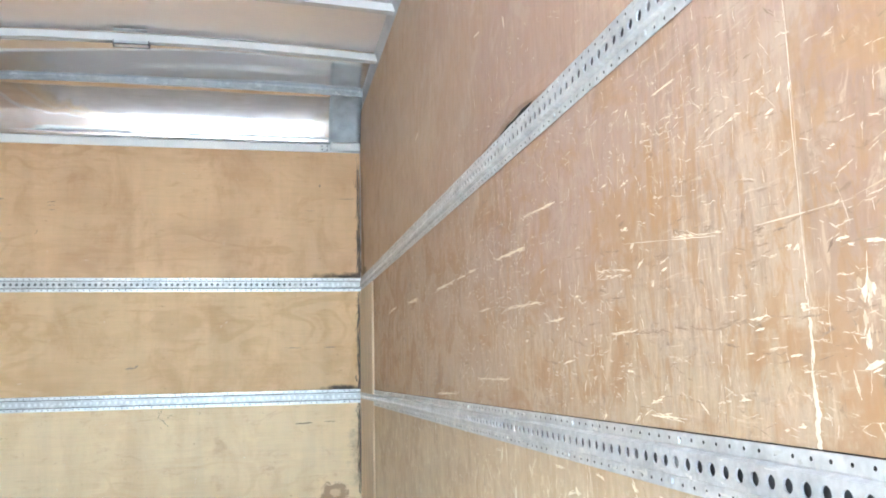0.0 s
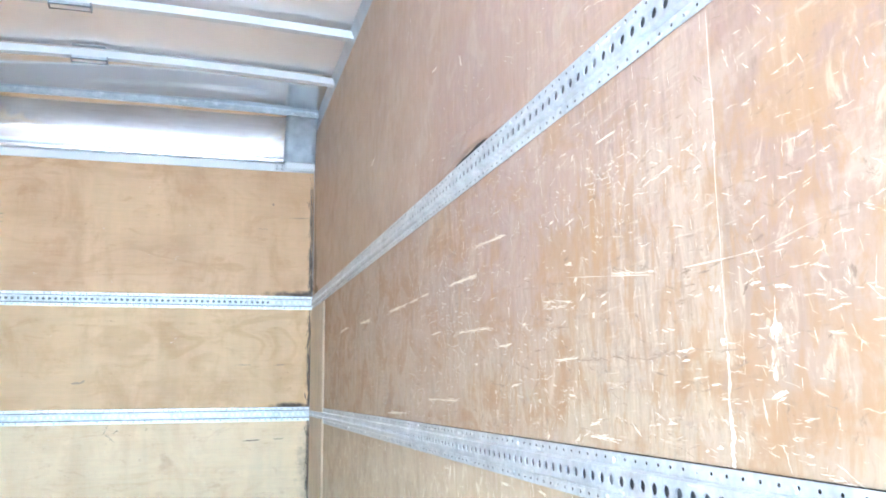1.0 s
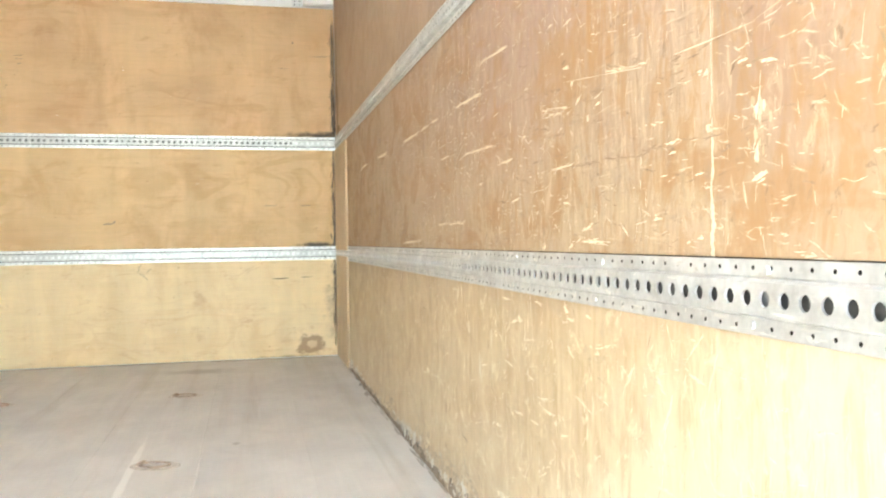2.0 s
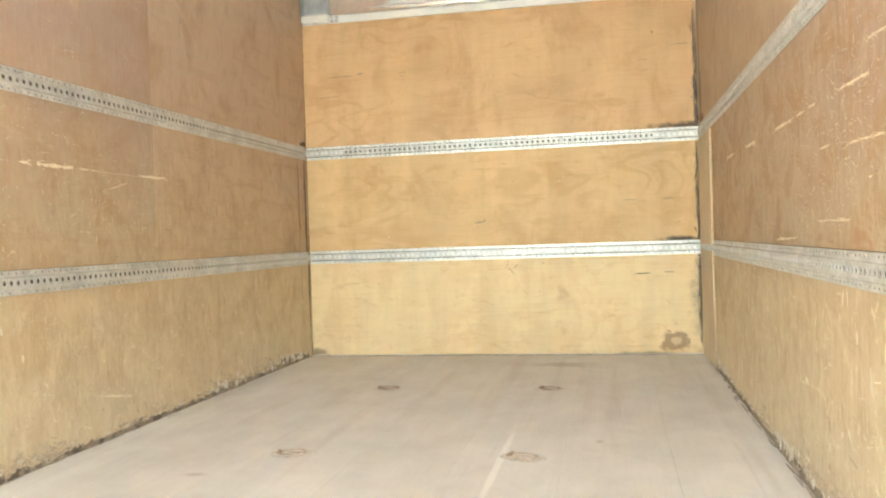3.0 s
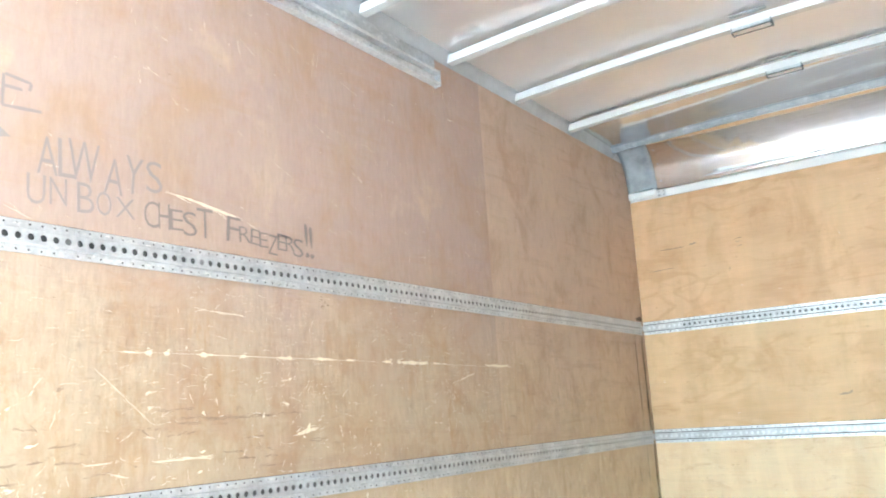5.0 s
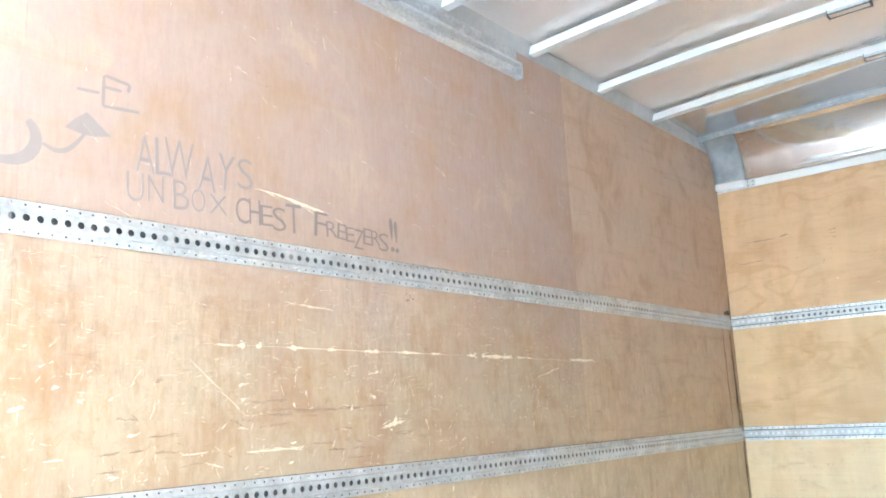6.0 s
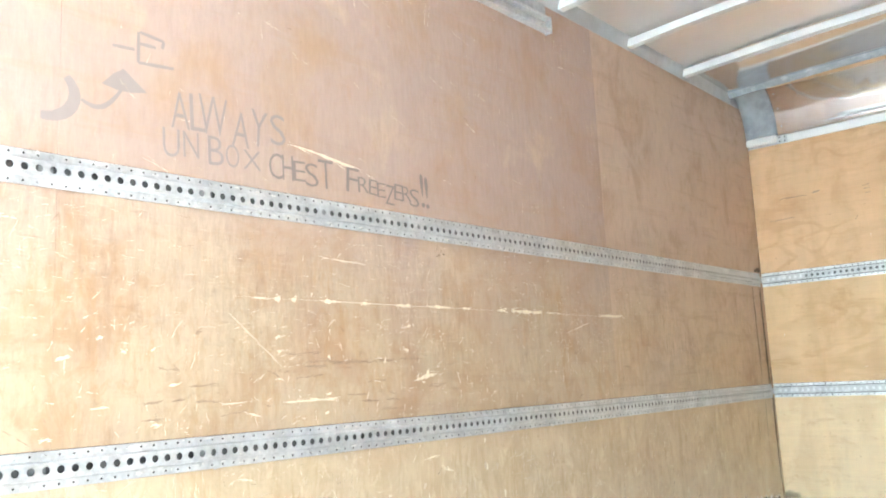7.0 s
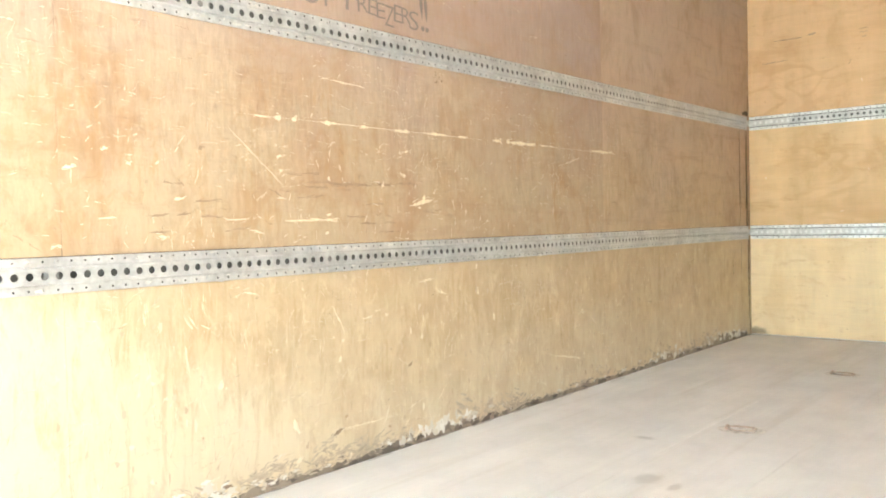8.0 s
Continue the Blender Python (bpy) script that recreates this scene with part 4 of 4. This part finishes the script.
for y, l, w in ((1.49, 0.045, 0.006), (1.545, 0.020, 0.020), (1.601, 0.016, 0.018), (1.725, 0.032, 0.015), (1.755, 0.050, 0.005), (1.872, 0.022, 0.013), (2.040, 0.060, 0.011), (2.061, 0.022, 0.014), (2.200, 0.075, 0.012), (2.245, 0.045, 0.006),
                (2.345, 0.020, 0.012), (2.365, 0.020, 0.008), (2.551, 0.045, 0.012), (2.625, 0.025, 0.014), (2.715, 0.140, 0.016), (2.780, 0.050, 0.012), (2.87, 0.045, 0.009), (2.925, 0.020, 0.007), (3.300, 0.110, 0.010), (3.355, 0.130, 0.012)):
    left.sliver(y, 1.006, l, w, 0)
    left.smear(y, 1.006, l * 1.3, w * 0.9, 0)
left.sliver(1.95, 1.006, 1.10, 0.0020, -0.15)
left.sliver(3.05, 1.003, 0.50, 0.0016, -0.4)
for y, z, l, w, a in ((2.126, 0.779, 0.070, 0.020, 12), (2.140, 0.790, 0.030, 0.022, 70), (2.165, 0.787, 0.050, 0.007, 3), (2.100, 0.772, 0.050, 0.008, 8), (2.120, 0.762, 0.012, 0.010, 0), (2.045, 0.866, 0.024, 0.014, -20),
                      (2.062, 0.941, 0.020, 0.007, 20), (2.080, 0.944, 0.010, 0.005, 60), (3.060, 0.951, 0.160, 0.003, 14), (1.948, 0.832, 0.014, 0.008, 50), (1.747, 1.436, 0.24, 0.010, -8), (1.78, 1.13, 0.16, 0.004, -3)):
    left.smear(y, z, l, w, a)
    if w > 0.006:
        left.sliver(y, z, l * 0.8, w * 0.8, a)
knocks(left, CHIPS_LEFT_MIDDLE)
knocks(left, CHIPS_LEFT_LOW)
scatter(left, 280, (0.9, 3.8), (0.05, 0.56), patchy(2.0, 3.0, 21.0), (0.012, 0.055), (0.0025, 0.008), ((90, 14), (0, 14), (60, 30), (120, 30)))
scatter(left, 230, (0.9, 3.4), (0.66, 0.95), patchy(2.4, 4.0, 22.0), (0.008, 0.035), (0.002, 0.006), ((0, 12), (90, 14), (60, 40)))
left.make("chips", M_CHIP, wall_left, "pale chips knocked out of the plywood", "stuff")
left = Marks("left", 103)
scatter(left, 900, (0.8, 3.6), (0.66, 1.22), patchy(1.8, 3.4, 1.0), (0.006, 0.035), (0.0012, 0.0045), ((0, 8), (0, 12), (0, 10), (60, 40)))
scatter(left, 1100, (0.8, 4.4), (0.06, 0.57), patchy(1.6, 2.8, 2.0), (0.010, 0.07), (0.0016, 0.0055), ((90, 7), (90, 12), (0, 8), (50, 25)))
scatter(left, 160, (0.9, 3.4), (1.31, 2.2), patchy(1.4, 2.2, 3.0), (0.010, 0.06), (0.0015, 0.005), ((-12, 8), (-20, 10), (85, 8)))
scatter(left, 40, (3.2, 5.0), (0.06, 2.0), patchy(1.2, 2.0, 4.0), (0.008, 0.03), (0.001, 0.003), ((0, 20), (90, 10)))
for i in range(320):
    u, v = left.rnd.uniform(0.9, 4.2), min(0.56, abs(left.rnd.gauss(0, 0.24)) + 0.02)
    if left.rnd.random() < patchy(2.2, 3.0, 32.0)(u, v):
        left.blot(u, v, left.rnd.uniform(0.002, 0.007), left.rnd.uniform(0.004, 0.014), 9, 0.55)
left.make("scuff_marks", M_SPLASH, wall_left, "pale chips and scratches in the plywood", "stuff")

bl = Marks("left", 4)
for y, z, l, w in ((2.235, 1.178, 0.045, 0.014), (2.222, 1.20, 0.03, 0.012), (2.298, 1.018, 0.025, 0.008), (1.86, 0.832, 0.28, 0.003), (2.18, 0.752, 0.08, 0.007), (3.05, 0.853, 0.06, 0.008)):
    bl.smear(y, z, l, w * 1.6, 1)
knocks(bl, BRUISES_LEFT)
scatter(bl, 170, (0.9, 3.6), (0.1, 1.22), patchy(1.8, 2.8, 17.0), (0.006, 0.035), (0.0007, 0.002), ((0, 10), (0, 8), (90, 8), (60, 40)))
scatter(bl, 45, (0.85, 4.6), (0.1, 1.2), patchy(1.5, 2.5, 5.0), (0.01, 0.045), (0.0015, 0.0045), ((0, 8), (90, 10), (45, 30)))
scatter(bl, 14, (1.6, 4.4), (1.35, 2.1), patchy(1.5, 2.5, 6.5), (0.01, 0.025), (0.003, 0.006), ((70, 20), (0, 10)))
# narrow upright marks, dark against the front corner
for z, l, w in ((1.36, 0.16, 0.022), (0.70, 0.12, 0.020), (0.54, 0.10, 0.018), (0.05, 0.10, 0.03)):
    bl.sliver(5.125, z, l, w, 90)
for i in range(14):
    bl.smear(bl.rnd.uniform(1.0, 2.1), bl.rnd.uniform(0.67, 0.86), bl.rnd.uniform(0.04, 0.11), bl.rnd.uniform(0.003, 0.007), bl.rnd.gauss(0, 3))
bl.make("bruises", M_BRUISE, wall_left, "dark bruises and corner marks in the plywood", "stuff")

right = Marks("right", 5)
for table in (CHIPS_RIGHT_FAR, CHIPS_RIGHT_MIDDLE, CHIPS_RIGHT_LOW, CHIPS_RIGHT_REST, CHIPS_RIGHT_FOOT, CHIPS_RIGHT_BASE):
    knocks(right, table)
for i in range(70):
    right.smear(right.rnd.uniform(0.9, 2.4), right.rnd.uniform(0.08, 0.52), right.rnd.uniform(0.015, 0.06), right.rnd.uniform(0.006, 0.016), right.rnd.choice((90, 80, 10, -20, 40)))
scatter(right, 380, (0.8, 3.6), (0.05, 0.56), patchy(2.0, 3.0, 23.0), (0.012, 0.055), (0.003, 0.009), ((90, 14), (0, 14), (60, 30), (120, 30)))
scatter(right, 420, (1.1, 2.6), (0.70, 1.10), patchy(2.6, 4.5, 24.0), (0.006, 0.028), (0.0014, 0.0045), ((3, 10), (3, 14), (90, 12), (40, 30)))
right.make("chips", M_CHIP, wall_right, "pale chips knocked out of the plywood", "stuff")
right = Marks("right", 105)
for y, z, l, w, a in ((1.3524, 0.9326, 0.16, 0.0018, 6.6), (1.2086, 0.9161, 0.12, 0.0016, 6.6), (1.0026, 0.9058, 0.12, 0.0018, 1), (0.9202, 0.9047, 0.06, 0.0018, 0), (0.849, 0.914, 0.1, 0.0018, -9)):
    right.sliver(y, z, l, w, a)
for k in range(16):
    right.blot(0.889 + right.rnd.gauss(0, 0.008), right.rnd.uniform(0.765, 0.825), right.rnd.uniform(0.001, 0.004), right.rnd.uniform(0.003, 0.009), 9, 0.5)
scatter(right, 1900, (0.6, 3.4), (0.66, 1.22), patchy(2.0, 3.6, 11.0), (0.006, 0.034), (0.0012, 0.004), ((2, 8), (4, 12), (6, 16), (90, 10), (50, 40)))
scatter(right, 1000, (0.6, 4.4), (0.05, 0.57), patchy(1.7, 2.8, 12.0), (0.010, 0.08), (0.0016, 0.006), ((90, 7), (90, 12), (0, 10), (120, 20)))
scatter(right, 220, (0.6, 2.8), (1.31, 2.0), patchy(1.6, 2.6, 13.0), (0.008, 0.045), (0.0014, 0.0045), ((20, 15), (30, 12), (85, 8)))
for i in range(420):
    u, v = right.rnd.uniform(0.8, 4.2), min(0.56, abs(right.rnd.gauss(0, 0.24)) + 0.02)
    if right.rnd.random() < patchy(2.2, 3.0, 31.0)(u, v):
        right.blot(u, v, right.rnd.uniform(0.002, 0.008), right.rnd.uniform(0.004, 0.016), 9, 0.55)
right.make("scuff_marks", M_SPLASH, wall_right, "pale chips and scratches in the plywood", "stuff")

# the split beside the sheet joint, bare wood showing
split = Marks("right", 6)
for z0, z1, w in ((0.655, 0.72, 0.0085), (0.70, 0.80, 0.0055), (0.80, 0.865, 0.0018), (0.88, 1.22, 0.0013)):
    for i in range(4):
        za, zb = z0 + (z1 - z0) * i / 4, z0 + (z1 - z0) * (i + 1) / 4
        split.sliver(0.977 + 0.002 * math.sin(i * 2.1), (za + zb) / 2, (zb - za) * 1.3, w * 1.2, 90)
split.make("split_edge", M_CHIP, wall_right, "pale split along the sheet joint")

br = Marks("right", 7)
knocks(br, BRUISES_RIGHT)
scatter(br, 420, (0.6, 3.0), (0.66, 1.22), patchy(2.2, 3.6, 16.0), (0.006, 0.04), (0.0007, 0.0022), ((3, 8), (4, 14), (90, 8), (60, 40)))
scatter(br, 90, (0.6, 3.6), (0.08, 1.2), patchy(1.6, 2.5, 15.0), (0.008, 0.05), (0.001, 0.004), ((3, 6), (90, 8), (60, 30)))
for y, z, l, w in ((5.06, 1.62, 0.62, 0.06), (5.02, 1.45, 0.30, 0.10), (5.08, 1.85, 0.30, 0.05), (4.98, 1.33, 0.05, 0.20), (5.0, 0.70, 0.05, 0.16)):
    br.sliver(y, z, l, w, 90)
for i in range(26):
    br.smear(br.rnd.uniform(0.85, 2.0), br.rnd.uniform(0.70, 0.98), br.rnd.uniform(0.03, 0.09), br.rnd.uniform(0.002, 0.006), br.rnd.gauss(3, 5))
br.make("bruises", M_BRUISE, wall_right, "dark bruises and cracks in the plywood", "stuff")

fm = Marks("front", 8)
for x, z, l, w, a in ((-1.03, 1.613, 0.15, 0.006, 2), (-0.95, 1.735, 0.16, 0.006, 0), (-0.82, 1.745, 0.05, 0.012, 8), (-0.55, 1.735, 0.045, 0.006, 5), (-0.55, 1.715, 0.04, 0.006, 0), (-0.545, 1.69, 0.03, 0.006, 8),
                      (1.10, 1.784, 0.13, 0.005, 2), (0.883, 1.708, 0.06, 0.005, 0), (0.79, 0.90, 0.09, 0.006, 1), (1.0, 0.90, 0.07, 0.006, 0), (0.85, 0.47, 0.10, 0.008, 2), (1.0, 0.475, 0.07, 0.006, 0),
                      (-0.10, 0.80, 0.06, 0.012, 5), (-0.07, 0.81, 0.02, 0.012, 30), (0.94, 1.86, 0.012, 0.018, 0), (-0.62, 1.56, 0.03, 0.004, 60)):
    fm.sliver(x, z, l, w, a)
for x, z, l, a in ((0.06, 0.545, 0.05, 70), (0.085, 0.50, 0.06, -50), (0.11, 0.53, 0.04, 30)):
    fm.smear(x, z, l, 0.010, a)
fm.make("bruises", M_BRUISE, wall_front, "dark splits and knots in the plywood", "stuff")
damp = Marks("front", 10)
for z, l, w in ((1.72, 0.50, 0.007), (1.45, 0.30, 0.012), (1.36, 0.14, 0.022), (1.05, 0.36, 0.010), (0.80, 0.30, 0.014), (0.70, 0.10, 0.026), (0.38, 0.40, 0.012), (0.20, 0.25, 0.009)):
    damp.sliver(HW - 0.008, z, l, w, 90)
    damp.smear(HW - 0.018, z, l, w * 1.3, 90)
ld = Marks("left", 12)
ld.sliver(4.99, 0.47, 0.20, 0.007, 90)
ld.sliver(4.86, 0.41, 0.14, 0.003, 92)
# long smears paint the upright shade line beside the corner
for y, z, l, w in ((5.09, 0.93, 0.55, 0.020), (4.98, 0.95, 0.50, 0.006), (5.11, 0.40, 0.50, 0.016)):
    ld.smear(y, z, l, w, 90)
ld.blot(5.08, 1.325, 0.05, 0.012, 11, 0.5)
ld.make("corner_marks", M_MOULD_SHADE, wall_left, "dark crack and mould spot, with painted corner shade", "stuff")
damp.make("corner_marks", M_MOULD_SHADE, wall_front, "dark damp line down the corner", "stuff")
fp = Marks("front", 9)
scatter(fp, 40, (-1.1, 1.1), (0.1, 2.0), patchy(1.5, 2.0, 20.0), (0.006, 0.02), (0.002, 0.006), ((0, 20), (80, 20)))
fp.make("scuff_marks", M_CHIP, wall_front, "tiny pale nicks in the plywood", "stuff")


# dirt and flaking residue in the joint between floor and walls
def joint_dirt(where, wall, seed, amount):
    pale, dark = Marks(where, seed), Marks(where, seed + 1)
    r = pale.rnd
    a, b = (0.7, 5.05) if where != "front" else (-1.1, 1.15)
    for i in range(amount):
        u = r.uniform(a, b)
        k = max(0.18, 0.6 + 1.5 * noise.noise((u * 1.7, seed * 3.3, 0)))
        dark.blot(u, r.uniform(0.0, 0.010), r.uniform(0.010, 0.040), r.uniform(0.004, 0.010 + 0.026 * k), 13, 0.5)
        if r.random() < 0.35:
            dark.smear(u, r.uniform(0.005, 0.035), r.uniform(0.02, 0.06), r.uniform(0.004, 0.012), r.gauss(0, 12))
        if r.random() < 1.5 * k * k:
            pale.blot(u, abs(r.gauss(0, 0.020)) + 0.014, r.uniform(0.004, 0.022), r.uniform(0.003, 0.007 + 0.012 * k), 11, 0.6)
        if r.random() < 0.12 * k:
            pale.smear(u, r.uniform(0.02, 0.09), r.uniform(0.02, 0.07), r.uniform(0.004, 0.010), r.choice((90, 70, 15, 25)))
    # soft patchy band, greyer towards the floor
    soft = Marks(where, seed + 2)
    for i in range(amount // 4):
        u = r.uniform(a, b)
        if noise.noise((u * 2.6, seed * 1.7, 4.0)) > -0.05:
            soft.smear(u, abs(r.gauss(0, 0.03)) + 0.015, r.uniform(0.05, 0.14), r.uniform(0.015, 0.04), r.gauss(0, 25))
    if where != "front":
        soft.make("smudges", M_SMUDGE, wall, "grey smudges above the floor", "stuff")
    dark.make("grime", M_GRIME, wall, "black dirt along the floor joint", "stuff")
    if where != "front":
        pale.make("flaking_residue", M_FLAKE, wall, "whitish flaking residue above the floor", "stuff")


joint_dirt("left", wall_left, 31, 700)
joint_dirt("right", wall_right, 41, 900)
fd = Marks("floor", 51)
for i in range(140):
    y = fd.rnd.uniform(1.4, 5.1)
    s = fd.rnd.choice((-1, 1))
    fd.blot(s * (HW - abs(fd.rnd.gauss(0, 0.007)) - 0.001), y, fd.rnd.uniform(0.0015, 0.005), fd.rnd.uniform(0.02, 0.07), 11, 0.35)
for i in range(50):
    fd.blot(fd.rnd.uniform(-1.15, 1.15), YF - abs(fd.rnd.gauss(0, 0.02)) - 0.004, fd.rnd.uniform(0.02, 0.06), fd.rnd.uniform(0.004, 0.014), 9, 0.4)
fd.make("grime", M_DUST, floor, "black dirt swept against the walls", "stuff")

# plywood lifting off above the rail: a dark gap under a bowed lip
gap = Marks("right", 61)
gap.sliver(1.975, 1.314, 0.26, 0.016, -1)
gap.make("lifted_gap", M_DARK, wall_right, "dark gap where the plywood bows out")
lip_v, lip_f = [], []
for i in range(15):
    t = i / 14
    y, h = 1.60 + 0.85 * t, 0.010 * math.sin(math.pi * t) ** 2
    z = 1.306 + 0.020 * math.exp(-((t - 0.42) / 0.16) ** 2)
    lip_v += [(HW - 0.001, y, z), (HW - 0.001 - h, y, z + 0.001), (HW - 0.001 - h, y, z + 0.005), (HW - 0.001, y, z + 0.05)]
for i in range(14):
    for j in range(3):
        lip_f.append((i * 4 + j, i * 4 + j + 1, i * 4 + j + 5, i * 4 + j + 4))
mesh_ob("bowed_lip", lip_v, lip_f, M_RIGHT, wall_right, "bowed plywood edge above the rail", smooth=True)

# ---- writing in marker on the plywood ----
def glyph(ch):
    """The outline of one letter, as a thin mesh standing on the origin."""
    cu = bpy.data.curves.new("letter", "FONT")
    cu.body, cu.size, cu.extrude, cu.offset, cu.resolution_u = ch, 1.0, 0.004, -0.010, 3
    ob = new("letter", cu)
    bpy.context.view_layer.update()
    me = bpy.data.meshes.new_from_object(ob.evaluated_get(bpy.context.evaluated_depsgraph_get()))
    bpy.data.objects.remove(ob)
    bpy.data.curves.remove(cu)
    return me


GLYPHS = {}


def written(word, boxes, ink):
    """A hand-lettered word; each letter fills its own y0, y1, z0, z1 on the wall."""
    r = random.Random(len(word))
    bm = bmesh.new()
    for ch, (y0, y1, z0, z1) in zip(word, boxes):
        if ch not in GLYPHS:
            GLYPHS[ch] = glyph(ch)
        me = GLYPHS[ch]
        xs, ys = [v.co.x for v in me.vertices], [v.co.y for v in me.vertices]
        wide, tall = max(xs) - min(xs), max(ys) - min(ys)
        m = (Matrix.Translation((-HW + 0.0012, y0, z0)) @ Matrix(((0, 0, 0.1, 0), (1, 0, 0, 0), (0, 1, 0, 0), (0, 0, 0, 1)))
             @ Matrix.Rotation(radians(r.uniform(-4, 4)), 4, "Z") @ Matrix.Diagonal(((y1 - y0) / wide, (z1 - z0) / tall, 1, 1)) @ Matrix.Translation((-min(xs), -min(ys), 0)))
        base = len(bm.verts)
        bm.from_mesh(me)
        bm.verts.ensure_lookup_table()
        bmesh.ops.transform(bm, matrix=m, verts=bm.verts[base:])
    return part("lettering", bm, ink, wall_left, "handwritten word in faint marker, paled for haze")


written("ALWAYS", ((1.222, 1.275, 1.428, 1.524), (1.277, 1.326, 1.431, 1.529), (1.300, 1.388, 1.430, 1.536), (1.402, 1.457, 1.415, 1.511), (1.459, 1.514, 1.428, 1.531), (1.530, 1.583, 1.441, 1.530)), M_HAZED)
written("UNBOX", ((1.199, 1.246, 1.350, 1.424), (1.257, 1.302, 1.357, 1.425), (1.330, 1.377, 1.349, 1.427), (1.384, 1.427, 1.351, 1.414), (1.438, 1.497, 1.355, 1.409)), M_HAZED)
written("CHEST", ((1.524, 1.571, 1.343, 1.417), (1.571, 1.609, 1.345, 1.418), (1.609, 1.655, 1.348, 1.407), (1.654, 1.703, 1.338, 1.408), (1.703, 1.761, 1.340, 1.427)), M_MARKER)
written("FREEZERS", ((1.810, 1.862, 1.346, 1.423), (1.861, 1.905, 1.349, 1.398), (1.904, 1.942, 1.350, 1.399), (1.941, 1.979, 1.345, 1.392), (1.976, 2.017, 1.328, 1.392), (2.017, 2.057, 1.347, 1.400), (2.056, 2.097, 1.346, 1.396), (2.088, 2.134, 1.335, 1.395)), M_MARKER)
written("!!", ((2.147, 2.164, 1.337, 1.451), (2.169, 2.186, 1.336, 1.444)), M_MARKER)

# a drawn arrow, a crescent and strokes that cannot be read
ink = Marks("left", 71)
ink.ring([(1.039, 1.499), (1.068, 1.531), (1.093, 1.549), (1.128, 1.522), (1.155, 1.502), (1.112, 1.492), (1.075, 1.492)])
ink.make("drawn_arrow", M_HAZED, wall_left, "arrowhead drawn in faint marker, paled for haze")


def stroke(name, pts, w, label):
    n = len(pts)
    verts, faces = [], []
    for i, (y, z) in enumerate(pts):
        a, b = pts[max(0, i - 1)], pts[min(n - 1, i + 1)]
        d = Vector((b[0] - a[0], b[1] - a[1])).normalized()
        ww = w * (0.55 + 0.45 * math.sin(math.pi * (i + 0.5) / n))
        verts += [(-HW + 0.0013, y - d.y * ww / 2, z + d.x * ww / 2), (-HW + 0.0013, y + d.y * ww / 2, z - d.x * ww / 2)]
    for i in range(n - 1):
        faces.append((2 * i, 2 * i + 1, 2 * i + 3, 2 * i + 2))
    return mesh_ob(name, verts, faces, M_HAZED, wall_left, label)


stroke("drawn_tail", [(0.990 + 0.098 * t, 1.448 - 0.016 * math.sin(math.pi * t) + 0.046 * t ** 2.4) for t in [i / 10 for i in range(11)]], 0.012, "arrow tail drawn in faint marker, paled for haze")
stroke("drawn_crescent", [(0.905 + 0.070 * math.cos(a), 1.452 + 0.060 * math.sin(a)) for a in [radians(45 - 14 * i) for i in range(11)]], 0.030, "thick crescent drawn in faint marker, paled for haze")
for a, b in (((1.131, 1.575), (1.131, 1.655)), ((1.131, 1.625), (1.178, 1.626)), ((1.131, 1.575), (1.228, 1.583)), ((1.135, 1.655), (1.200, 1.648)), ((1.200, 1.648), (1.196, 1.628)), ((1.064, 1.602), (1.121, 1.606))):
    stroke("drawn_bar", [a, ((a[0] + b[0]) / 2, (a[1] + b[1]) / 2), b], 0.009, "plain stroke in faint marker, paled for haze")
